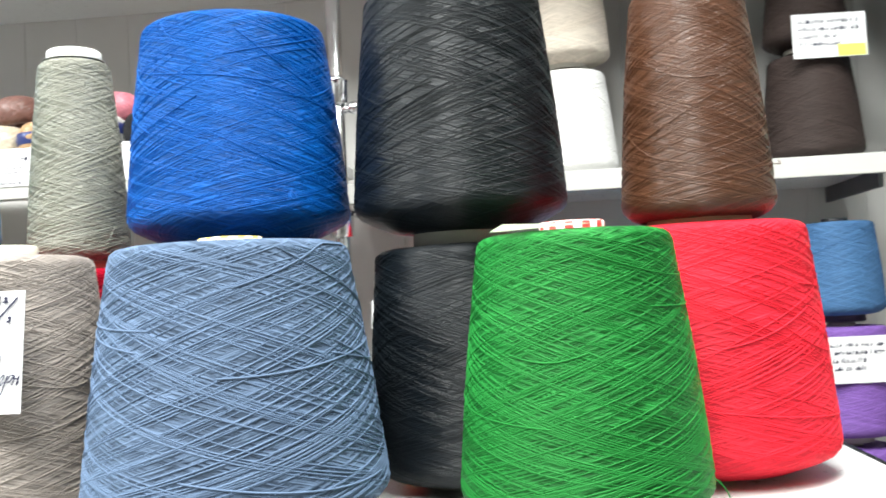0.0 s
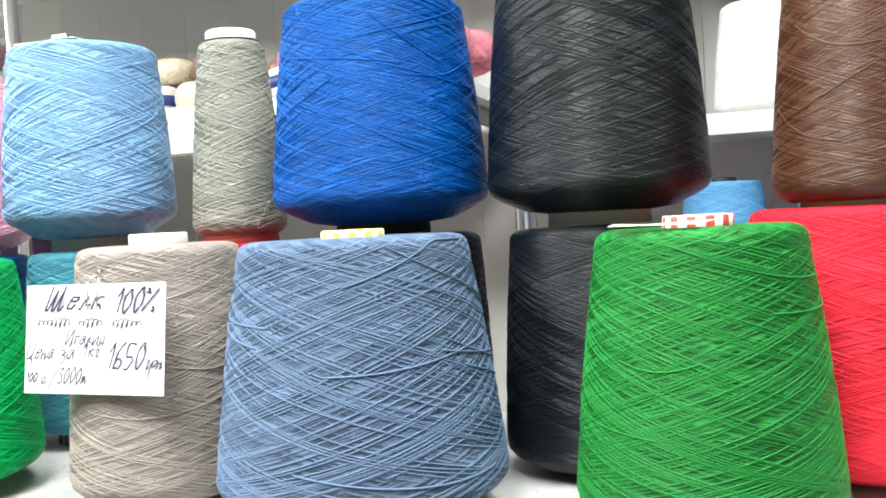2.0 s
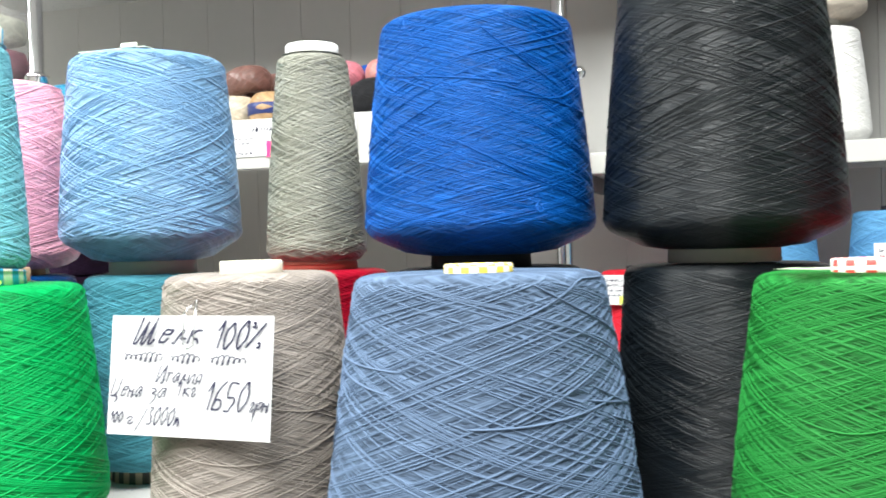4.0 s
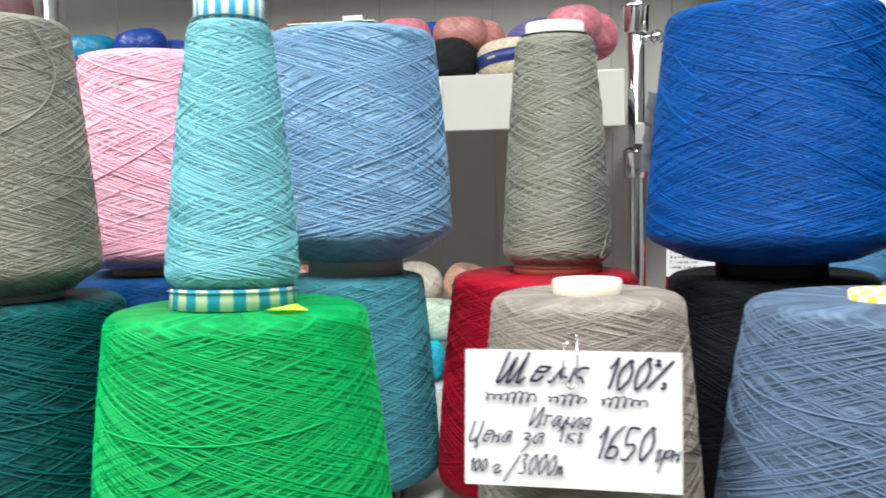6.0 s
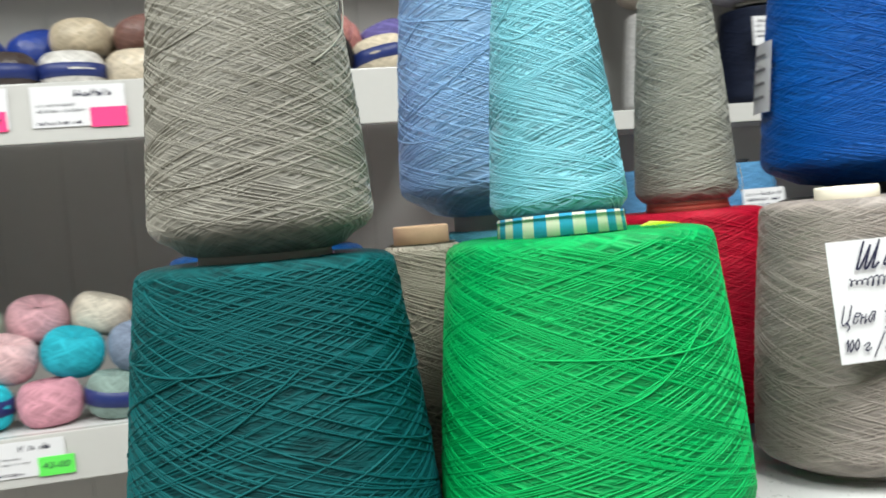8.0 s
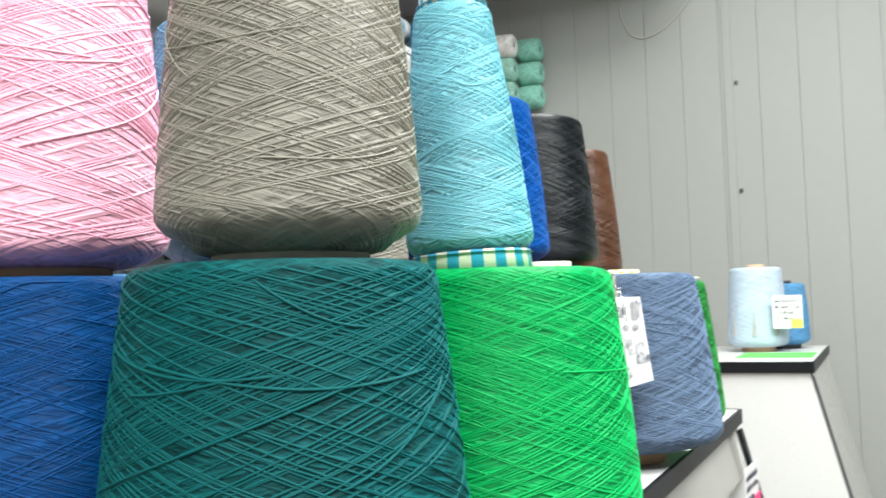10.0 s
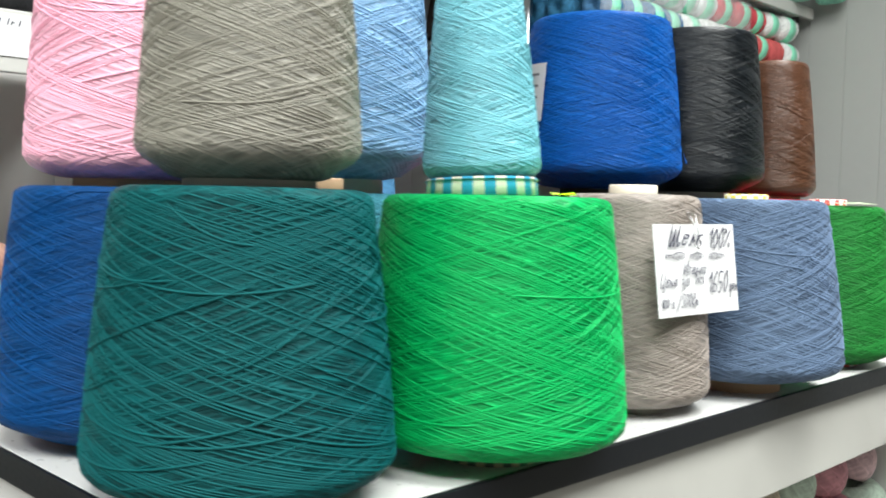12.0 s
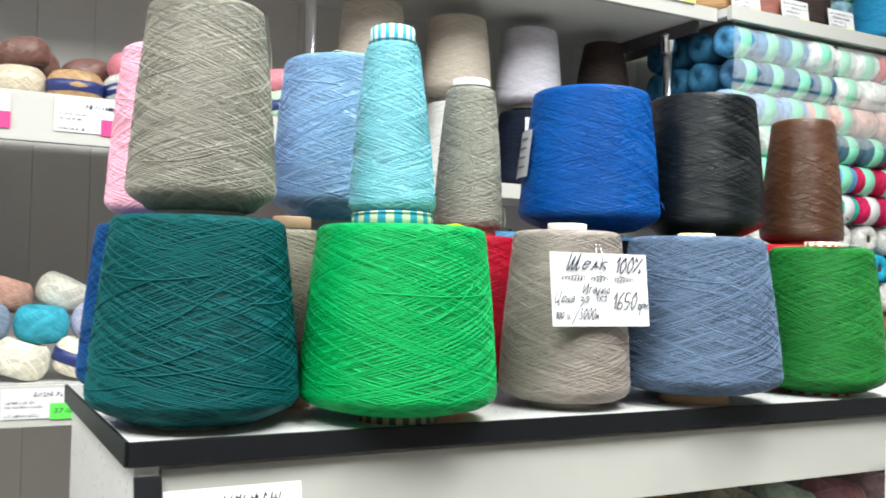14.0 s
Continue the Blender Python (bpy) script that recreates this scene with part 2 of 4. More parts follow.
def writing(body, size, material, parent, m, shear=0.0, width=None, offset=0.0):
    me = text_mesh(body, size, shear, offset)
    me.materials.clear()
    me.materials.append(material)
    if width and len(me.vertices):
        xs = [v.co.x for v in me.vertices]
        k = width / (max(xs) - min(xs))
        x0 = min(xs)
        for v in me.vertices:
            v.co.x = (v.co.x - x0) * k
    ob = new("writing", me)
    ob.parent = parent
    ob.matrix_basis = m
    return ob


# ---- the room ----
X0, Y0, H = ROOM
setting("floor", one_box((X0, Y0, -0.1), (WALL_X, WALL_Y, 0.0)), FLOOR)
setting("ceiling", one_box((X0, Y0, H), (WALL_X, WALL_Y, H + 0.1)), CEIL)
# south and west walls are unseen, kept dark so undersides stay dim
setting("unseen_wall_south", one_box((X0 - 0.1, Y0 - 0.1, 0), (WALL_X + 0.1, Y0, H)), UNSEEN_WALL)
setting("unseen_wall_west", one_box((X0 - 0.1, Y0, 0), (X0, WALL_Y, H)), UNSEEN_WALL)
north = setting("wall_north", one_box((X0 - 0.1, WALL_Y + 0.012, 0), (WALL_X + 0.1, WALL_Y + 0.12, H)), SEAM)
east = setting("wall_east", one_box((WALL_X + 0.012, Y0, 0), (WALL_X + 0.12, WALL_Y, H)), SEAM)
PANEL_W = 0.105
board = bpy.data.meshes.new("panel_board")
bmb = one_box((0.0003, 0, 0), (PANEL_W - 0.0003, 0.012, H), 0.0007)
bmb.to_mesh(board)
bmb.free()
board.materials.append(PANEL_SHADED)
# lighter copy for the back wall, painted-in brightness
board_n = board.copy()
board_n.materials[0] = PANEL_LIT
for i in range(int((WALL_X - X0) / PANEL_W)):
    o = new("panel_board", board_n)
    o.parent = north
    o.matrix_basis = pose(WALL_X - (i + 1) * PANEL_W, WALL_Y, 0)
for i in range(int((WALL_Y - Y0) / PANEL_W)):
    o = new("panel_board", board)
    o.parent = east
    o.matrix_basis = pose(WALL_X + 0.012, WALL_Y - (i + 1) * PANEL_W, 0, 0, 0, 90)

# ---- the display table ----
LEN, DEEP = 1.030, 0.37
table = thing("display_table", 0.008, -0.006, 0, "white display table with black edging, crowded with yarn cones", "table")
part("tabletop", one_box((0, 0.003, TOP - 0.019), (LEN, DEEP, TOP), 0.0015), WHITE, table)
part("front_edging", one_box((-0.001, -0.002, TOP - 0.018), (LEN + 0.001, 0.0028, TOP + 0.0008), 0.001), BLACK_EDGE, table, "black plastic edge strip")
part("side_edging", one_box((-0.0035, 0.0032, TOP - 0.0185), (-0.0003, DEEP, TOP + 0.0008), 0.001), BLACK_EDGE, table)
part("side_edging", one_box((LEN + 0.0003, 0.0032, TOP - 0.0185), (LEN + 0.0035, DEEP, TOP + 0.0008), 0.001), BLACK_EDGE, table)
SLOPE = 0.25


def side_board(x0, x1):
    """An end board whose front edge slopes outward towards the floor."""
    bm = bmesh.new()
    zt, zb = TOP - 0.0195, 0.08
    outline = [(0.006, zt), (DEEP - 0.01, zt), (DEEP - 0.01, zb), (0.006 - SLOPE * (zt - zb), zb)]
    rings = [[bm.verts.new((x, y, z)) for y, z in outline] for x in (x0, x1)]
    bm.faces.new(rings[0])
    bm.faces.new(rings[1][::-1])
    for i in range(4):
        j = (i + 1) % 4
        bm.faces.new((rings[0][j], rings[0][i], rings[1][i], rings[1][j]))
    bmesh.ops.recalc_face_normals(bm, faces=bm.faces)
    return bm


LEAN_FRONT = Matrix.Translation((0, 0.004, TOP - 0.0245)) @ pose(0, 0, 0, -math.degrees(math.atan(SLOPE))) @ Matrix.Translation((0, -0.004, -(TOP - 0.0245)))
for sx in (0.004, LEN - 0.022):
    part("side_panel", side_board(sx, sx + 0.018), WHITE, table)
    strip = part("corner_strip", one_box((sx - 0.001, -0.002, 0.07), (sx + 0.019, 0.003, TOP - 0.0255), 0.001), BLACK_EDGE, table)
    strip.matrix_basis = LEAN_FRONT
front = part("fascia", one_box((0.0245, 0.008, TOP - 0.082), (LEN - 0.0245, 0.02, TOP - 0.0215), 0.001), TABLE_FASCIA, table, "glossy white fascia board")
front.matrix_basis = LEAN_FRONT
part("back_panel", one_box((0.0225, DEEP - 0.03, 0.08), (LEN - 0.0225, DEEP - 0.015, TOP - 0.0225)), WHITE, table)
part("shelf", one_box((0.0225, 0.02, 0.93), (LEN - 0.0225, DEEP - 0.031, 0.95), 0.001), WHITE, table)
part("plinth", one_box((0.02, -0.2, 0.0), (LEN - 0.02, DEEP - 0.02, 0.079), 0.002), BLACK_EDGE, table)


# ---- cones of yarn ----
def yarn_profile(rb, zb, rt, zt, core_b, core_t, under):
    """Radius and height of the wound yarn from its underside to its top, with rounded shoulders."""
    mid = rb - 0.012
    p = [(core_b, under), (core_b + (mid - core_b) * 0.5, under + (zb - 0.0095 - under) * 0.24), (mid, zb - 0.0095), (rb - 0.0045, zb - 0.0055), (rb - 0.0008, zb - 0.0012), (rb, zb + 0.004)]
    n = 14
    for i in range(1, n):
        f = i / n
        p.append((rb + (rt - rb) * f + 0.0012 * math.sin(math.pi * f), zb + 0.004 + (zt - 0.006 - zb - 0.004) * f))
    p += [(rt + 0.0002, zt - 0.006), (rt - 0.0012, zt - 0.002), (rt - 0.004, zt), (rt - 0.009, zt + 0.0012), (core_t + (rt - core_t) * 0.4, zt + 0.0015), (core_t, zt + 0.001)]
    return p


def strand(verts, faces, line, th):
    """A raised thread, ridge-shaped in section, along (angle, z, radius) stations."""
    base = len(verts)
    flip = line[-1][0] < line[0][0]
    for i, (ang, z, r) in enumerate(line):
        c, s = math.cos(ang), math.sin(ang)
        lo, mid, hi = r - 0.5 * th, r + 0.75 * th, r + 1.1 * th
        verts += [(lo * c, lo * s, z + th), (mid * c, mid * s, z + 0.62 * th), (hi * c, hi * s, z), (mid * c, mid * s, z - 0.62 * th), (lo * c, lo * s, z - th)]
        if i:
            for k in range(4):
                q = base + 5 * (i - 1) + k
                quad = (q, q + 1, q + 6, q + 5)
                faces.append(quad[::-1] if flip else quad)


def winding(profile, count, seed, thick, slope=0.29, loose=0):
    """The outer layers of cross-wound thread: strands run the cone's whole height in both directions, lying in bunches, and turn back at the ends."""
    rng = random.Random(seed)
    side = profile[4:-4]
    z0, z1 = side[0][1] + 0.001, side[-1][1]
    zs, rs = [q[1] for q in side], [q[0] for q in side]
    starts = []
    while len(starts) < count:
        a = rng.uniform(0, 2 * math.pi)
        gap = thick * 2.3 / (slope * rs[len(rs) // 2])
        for k in range(rng.choice((1, 1, 2, 3, 4))):
            starts.append((a + gap * k * rng.uniform(0.9, 1.5), len(starts) % 2 if k == 0 else starts[-1][1]))
    verts, faces = [], []
    rmid = rs[len(rs) // 2]
    for a, way in starts[:count]:
        sl = slope * rng.uniform(0.9, 1.08)
        sgn = 1 if way else -1
        turn = (z1 - z0) / (sl * rmid)
        cut0, cut1 = (0.0, 1.0) if rng.random() < 0.55 else sorted((rng.uniform(-0.1, 0.6), rng.uniform(0.4, 1.1)))
        steps = max(10, int(turn / 0.085))
        th = thick * rng.uniform(0.8, 1.12)
        ph, wob = rng.uniform(0, 6.3), rng.uniform(0.0002, 0.0009)
        depth = rng.uniform(-0.25, 0.35) * th
        line = []
        for i in range(steps + 1):
            f = i / steps
            if not cut0 - 0.5 / steps <= f <= cut1 + 0.5 / steps:
                continue
            g = f + 0.045 * math.sin(2 * math.pi * f) * -1.0
            z = min(max(z0 + (z1 - z0) * g + wob * math.sin(3.1 * turn * f + ph), z0), z1)
            line.append((a + sgn * turn * f, z, float(np.interp(z, zs, rs)) + depth))
        if len(line) < 4:
            continue
        for e in (0, -1):
            line[e] = (line[e][0], line[e][1], line[e][2] - 2.2 * th)
        strand(verts, faces, line, th)
    for k in range(loose):
        sgn = rng.choice((-1, 1))
        a, f0, span = rng.uniform(0, 2 * math.pi), rng.uniform(0.05, 0.85), rng.uniform(0.7, 1.9)
        rise, sag, ph = rng.uniform(-0.015, 0.05), rng.uniform(0.002, 0.008), rng.uniform(0, 6.3)
        steps = max(8, int(span / 0.07))
        line = []
        for i in range(steps + 1):
            f = i / steps
            z = min(max(z0 + (z1 - z0) * f0 + rise * f - sag * math.sin(math.pi * f) + 0.001 * math.sin(5 * f + ph), z0), z1)
            lift = thick * (1.0 - 3.2 * (i in (0, steps)))
            line.append((a + sgn * span * f, z, float(np.interp(z, zs, rs)) + lift))
        strand(verts, faces, line, thick * 1.15)
    return verts, faces


def yarn_cone(name, label, x, y, z, rb, rt, material, core_mat, zb=0.024, zt=0.175, height=0.185, core_b=0.037, core_t=0.020,
              threads=90, thick=0.00045, slope=0.29, loose=0, seed=1, rz=-90.0, group="yarn cones on the table", lean=0.0, base_mat=None, seg=72, under=None, drop=0.0):
    if under is None:
        under = 0.007 if z > STACK - 0.02 else zb - 0.012
    z, zb, zt, height, under = z - drop, zb + drop, zt + drop, height + drop, under + drop
    ob = thing(name, x, y, z, label, "yarn cone", group, rz)
    if lean:
        ob.matrix_world = pose(x, y, z, 0, lean, rz)
    prof = yarn_profile(rb, zb, rt, zt, core_b + 0.001, core_t + 0.001, under)
    part("yarn", lathe(prof, seg, True, 0.006, seed), material[0], ob, smooth=True)
    if threads:
        v, f = winding(prof, int(threads * 1.7), seed, thick * 0.88, slope * 1.12, loose)
        me = bpy.data.meshes.new("thread_winding")
        me.from_pydata(v, [], f)
        me.materials.append(material[1])
        me.shade_smooth()
        w = new("thread_winding", me)
        w.parent = ob
        w["kind"] = "stuff"
    # hollow paper or plastic core: a ring at the top, a dark disc painting the shade in its hole, and a foot below
    def ring(rad, lo, hi, wall=0.003):
        return lathe([(rad - wall, lo), (rad, lo), (rad, hi - 0.0012), (rad - 0.0008, hi), (rad - wall, hi), (rad - wall, hi - 0.02)], 40, False)
    tip = part("core_tip", ring(core_t, zt - 0.005, height), core_mat, ob, smooth=True)
    hole = lathe([(core_t - 0.0032, height - 0.02), (core_t - 0.0031, height - 0.0195)], 32)
    part("hole_shade", hole, HOLE_SHADE, tip)
    part("core_foot", lathe([(core_b - 0.004, 0.0), (core_b, 0.0), (core_b - 0.001, zb - 0.006)], 40, False), base_mat or core_mat, ob, smooth=True)
    return ob


Y_TEAL = yarn_mat("teal_yarn", (0.004, 0.074, 0.078), 0.0022, 52, 0.6, 0.25, 0.0012, 0.3, gap_shade=0.72)
Y_GREEN2 = yarn_mat("bright_green_yarn", (0.002, 0.33, 0.082), 0.0019, 60, 0.5, 0.35, 0.0012, 0.2, gap_shade=0.52)
Y_BEIGE = yarn_mat("taupe_yarn", (0.28, 0.243, 0.215), 0.0016, 58, 0.5, 0.4, 0.0007, 0.2, gap_shade=0.42)
Y_SLATE = yarn_mat("slate_blue_yarn", (0.10, 0.147, 0.230), 0.0022, 60, 0.62, 0.25, 0.0012, 0.35, gap_shade=0.6)
Y_GREEN = yarn_mat("grass_green_yarn", (0.018, 0.175, 0.034), 0.0015, 66, 0.55, 0.3, 0.0011, 0.25, gap_shade=0.64)
Y_ROYAL = yarn_mat("dark_royal_blue_yarn", (0.003, 0.054, 0.19), 0.0016, 62, 0.55, 0.3, 0.0008, 0.25, gap_shade=0.5)
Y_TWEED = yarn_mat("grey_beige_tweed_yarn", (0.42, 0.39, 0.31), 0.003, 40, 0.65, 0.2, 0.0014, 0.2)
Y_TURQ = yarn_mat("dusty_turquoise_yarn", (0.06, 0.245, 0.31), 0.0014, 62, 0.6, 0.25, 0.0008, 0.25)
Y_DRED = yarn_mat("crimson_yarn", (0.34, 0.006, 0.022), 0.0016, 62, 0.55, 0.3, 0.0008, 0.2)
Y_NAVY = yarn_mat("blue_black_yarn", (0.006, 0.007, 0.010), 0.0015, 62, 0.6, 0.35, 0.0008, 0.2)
Y_BLACK = yarn_mat("charcoal_black_yarn", (0.0058, 0.0084, 0.0112), 0.0013, 66, 0.46, 0.39, 0.0004, 0.15, gap_shade=0.4)
Y_RED = yarn_mat("coral_red_yarn", (0.70, 0.025, 0.045), 0.0019, 60, 0.6, 0.25, 0.0009, 0.3, gap_shade=0.25)
Y_PINK = yarn_mat("pink_silk_yarn", (0.84, 0.42, 0.54), 0.0024, 40, 0.4, 0.5, 0.0012, 0.3, gap_shade=0.3)
Y_GREY = yarn_mat("warm_grey_yarn", (0.235, 0.225, 0.19), 0.0017, 60, 0.48, 0.4, 0.0009, 0.25, gap_shade=0.5)
Y_LTEAL = yarn_mat("light_turquoise_silk_yarn", (0.15, 0.42, 0.49), 0.0022, 34, 0.42, 0.45, 0.0011, 0.2, gap_shade=0.4)
Y_PERI = yarn_mat("cornflower_blue_yarn", (0.165, 0.315, 0.50), 0.0020, 56, 0.42, 0.45, 0.001, 0.25, gap_shade=0.4)
Y_SILVER = yarn_mat("silver_grey_yarn", (0.23, 0.23, 0.19), 0.0019, 34, 0.42, 0.5, 0.0009, 0.2, gap_shade=0.5)
Y_BLUE = yarn_mat("royal_blue_yarn", (0.003, 0.074, 0.31), 0.0015, 66, 0.5, 0.35, 0.0009, 0.2, gap_shade=0.5)
Y_BROWN = yarn_mat("chocolate_brown_yarn", (0.085, 0.035, 0.018), 0.0015, 48, 0.43, 0.45, 0.0004, 0.2, gap_shade=0.4)

# front row
teal = yarn_cone("yarn_cone", "dark teal green yarn cone standing at the table corner", 0.0725, 0.0717, TOP, 0.0868, 0.0713, Y_TEAL, GREY_CORE, zb=0.0224, zt=0.1715, height=0.1725, thick=0.00068, threads=90, loose=30, seed=11, under=0.0020)
bgreen = yarn_cone("yarn_cone", "bright emerald green yarn cone on a striped core", 0.2458, 0.0374, TOP, 0.0886, 0.0751, Y_GREEN2, STRIPE_CORE, zb=0.0234, zt=0.1709, height=0.1725, threads=110, thick=0.00055, loose=8, seed=12, base_mat=DARK_STRIPE_CORE, under=0.0080)
beige = yarn_cone("yarn_cone", "taupe silk yarn cone carrying a handwritten price card", 0.4473, 0.0655, TOP, 0.0668, 0.0548, Y_BEIGE, CREAM_CORE, zb=0.0177, zt=0.1760, height=0.1850, threads=80, thick=0.0004, loose=6, seed=13, base_mat=GREY_CORE, under=0.0100)
slate = yarn_cone("yarn_cone", "slate blue yarn cone with loose crossing threads", 0.6046, 0.0453, TOP, 0.0912, 0.0716, Y_SLATE, YELLOW_CHECK_CORE, zb=0.0275, zt=0.1749, height=0.1809, threads=110, thick=0.0006, loose=22, seed=14, base_mat=WOOD_CORE, under=0.0110)
green = yarn_cone("yarn_cone", "grass green yarn cone with a red checked core", 0.8143, 0.0570, TOP, 0.0752, 0.0586, Y_GREEN, RED_CHECK_CORE, zb=0.0199, zt=0.1719, height=0.1799, threads=110, thick=0.00045, loose=6, seed=15, under=0.0030)
# back row, standing on the table
yarn_cone("yarn_cone", "dark royal blue yarn cone under the pink one", 0.0848, 0.2393, TOP, 0.0850, 0.0705, Y_ROYAL, DARK_CORE, zt=0.1710, height=0.1725, threads=80, loose=8, seed=21, under=0.0020, zb=0.0225)
yarn_cone("yarn_cone", "slim grey tweed yarn cone with a tan card core", 0.180, 0.147, TOP, 0.033, 0.028, Y_TWEED, WOOD_CORE, zt=0.1690, core_b=0.023, core_t=0.0185, threads=60, thick=0.0008, loose=4, seed=22, zb=0.0225, height=0.1820)
yarn_cone("yarn_cone", "dusty turquoise yarn cone under the cornflower blue one", 0.2635, 0.2226, TOP, 0.0635, 0.0536, Y_TURQ, GREY_CORE, zt=0.1715, height=0.1725, threads=60, seed=23, base_mat=DARK_STRIPE_CORE, zb=0.0231)
yarn_cone("yarn_cone", "crimson yarn cone under the slim silver grey one", 0.4107, 0.2226, TOP, 0.0826, 0.0683, Y_DRED, RED_CORE, zt=0.1725, height=0.1735, threads=60, seed=24, zb=0.0228)
yarn_cone("yarn_cone", "blue-black yarn cone under the royal blue one", 0.5697, 0.2037, TOP, 0.0760, 0.0700, Y_NAVY, DARK_CORE, zt=0.1735, height=0.1745, threads=80, seed=25, thick=0.0004, zb=0.0225)
yarn_cone("yarn_cone", "charcoal black yarn cone under another black one", 0.7397, 0.1887, TOP, 0.0765, 0.0676, Y_BLACK, GREY_CORE, zt=0.1735, height=0.1745, threads=100, seed=26, under=0.0040, thick=0.0004, zb=0.0174)
yarn_cone("yarn_cone", "coral red yarn cone under the brown one", 0.9153, 0.1936, TOP, 0.0881, 0.0738, Y_RED, WOOD_CORE, zt=0.1793, height=0.1805, threads=60, loose=4, seed=27, under=0.0020, zb=0.0211)
# upper cones, each standing on the core of the one below
UP = "yarn cones stacked on other cones"
yarn_cone("yarn_cone", "pale pink silk yarn cone on the dark blue cone", 0.0900, 0.2440, STACK, 0.0679, 0.0557, Y_PINK, WOOD_CORE, zb=0.0088, zt=0.1668, threads=70, thick=0.0007, loose=12, seed=31, group=UP, drop=0.0095, under=-0.004, height=0.1683)
warm_grey = yarn_cone("yarn_cone", "warm grey yarn cone on the teal cone", 0.0723, 0.0668, STACK, 0.0615, 0.0476, Y_GREY, GREY_CORE, zb=0.0108, zt=0.1674, threads=90, thick=0.00045, loose=10, seed=32, group=UP, drop=0.0095, under=-0.005, height=0.1689)
yarn_cone("yarn_cone", "light turquoise slim yarn cone with striped core", 0.2396, 0.0454, STACK - 0.011, 0.0390, 0.0242, Y_LTEAL, STRIPE_CORE, zb=0.0180, zt=0.1675, height=0.1825, under=0.0105, core_b=0.0375, core_t=0.0205, threads=80, thick=0.0006, slope=0.3, loose=4, seed=33, lean=-3.0, group=UP)
yarn_cone("yarn_cone", "cornflower blue yarn cone on the turquoise cone", 0.2637, 0.2283, STACK, 0.0758, 0.0646, Y_PERI, GREY_CORE, zb=0.0232, zt=0.1734, threads=90, thick=0.00055, loose=10, seed=34, group=UP, drop=0.0095, under=0.002, height=0.1749)
silver = yarn_cone("yarn_cone", "slim silver grey yarn cone with white core tip", 0.4205, 0.2250, STACK, 0.0401, 0.0282, Y_SILVER, WHITE_CORE, zb=0.0061, zt=0.1639, height=0.1739, core_b=0.033, core_t=0.0215, threads=90, thick=0.00055, slope=0.3, loose=3, seed=35, group=UP, base_mat=RED_CORE, drop=0.0085, under=-0.003)
blue = yarn_cone("yarn_cone", "vivid royal blue yarn cone with a white sticker", 0.5677, 0.1902, STACK, 0.0840, 0.0694, Y_BLUE, DARK_CORE, zb=0.0214, zt=0.1688, threads=110, thick=0.0005, loose=12, seed=36, group=UP, drop=0.0075, under=0.002, height=0.1703)
yarn_cone("yarn_cone", "charcoal black yarn cone on another black cone", 0.7388, 0.1826, STACK, 0.0795, 0.0659, Y_BLACK, GREY_CORE, zb=0.0212, zt=0.1785, height=0.1800, threads=110, thick=0.0004, loose=4, seed=37, group=UP, drop=0.006, under=0.003)
brown = yarn_cone("yarn_cone", "glossy chocolate brown yarn cone on the red cone", 0.9109, 0.1716, STACK, 0.0541, 0.0404, Y_BROWN, WOOD_CORE, zb=0.0111, zt=0.1663, threads=90, thick=0.00042, slope=0.3, loose=4, seed=38, group=UP, drop=0.0015, under=0.003, height=0.1678)

# ---- papers, card and pins on the cones ----
card = thing("price_card", 0.44, 0.012, 1.262, "white handwritten price card pinned to the taupe cone", "price card")
card.matrix_world = pose(0.4405, -0.0035, 1.2622, -7.0, 0, -2.4)
bmc = bmesh.new()
box(bmc, (-0.0555, -0.0006, 0.0), (0.0555, 0.0, 0.0705))
bmesh.ops.subdivide_edges(bmc, edges=[e for e in bmc.edges if abs(e.verts[0].co.x - e.verts[1].co.x) > 0.05], cuts=8)
for v in bmc.verts:
    v.co.y -= 0.0016 * (v.co.x / 0.0565) ** 2 * (1 if v.co.x > 0 else 0.4)
card_face = part("card", bmc, CARD, card)
UPRIGHT = 90


# pen strokes of each letter: digit pairs (across, up), baseline at 3, small letters to 6, capitals to 9, tails to 0
GLYPHS = {
    "Ш": "191413233548|484443536578|7974738394", "е": "15455646261413233344", "л": "03132536|36344454", "к": "060503|462615243443", "1": "17283933",
    "0": "392817152333445557484939", "%": "0919182808|6903|5464636353", "И": "0905031425485953435364", "т": "06163646|161413", "а": "4626150413233545464344",
    "и": "0604031325464344", "я": "43444626151444|241303", "Ц": "0905041323445559|5543536251", "н": "060403|0535|36343344", "з": "062635251434322110",
    "г": "0516262514132334", "р": "060500|0415264645341404", "6": "59271413234354452514", "5": "5919164655443313", "/": "0069", "3": "194927464554433313", "м": "03141624243644434454",
}


def pen_points(code):
    raw = [(int(code[i]), int(code[i + 1]) - 3) for i in range(0, len(code) - 1, 2)]
    if len(raw) < 3:
        return [(raw[0][0] + (raw[-1][0] - raw[0][0]) * k / 6, raw[0][1] + (raw[-1][1] - raw[0][1]) * k / 6) for k in range(7)]
    pts = []
    ext = [raw[0]] + raw + [raw[-1]]
    for p0, p1, p2, p3 in zip(ext, ext[1:], ext[2:], ext[3:]):
        for k in range(5):
            u = k / 5
            pts.append(tuple(0.5 * (2 * b1 + (c1 - a1) * u + (2 * a1 - 5 * b1 + 4 * c1 - d1) * u * u + (3 * b1 - a1 - 3 * c1 + d1) * u ** 3) for a1, b1, c1, d1 in zip(p0, p1, p2, p3)))
    return pts + [raw[-1]]


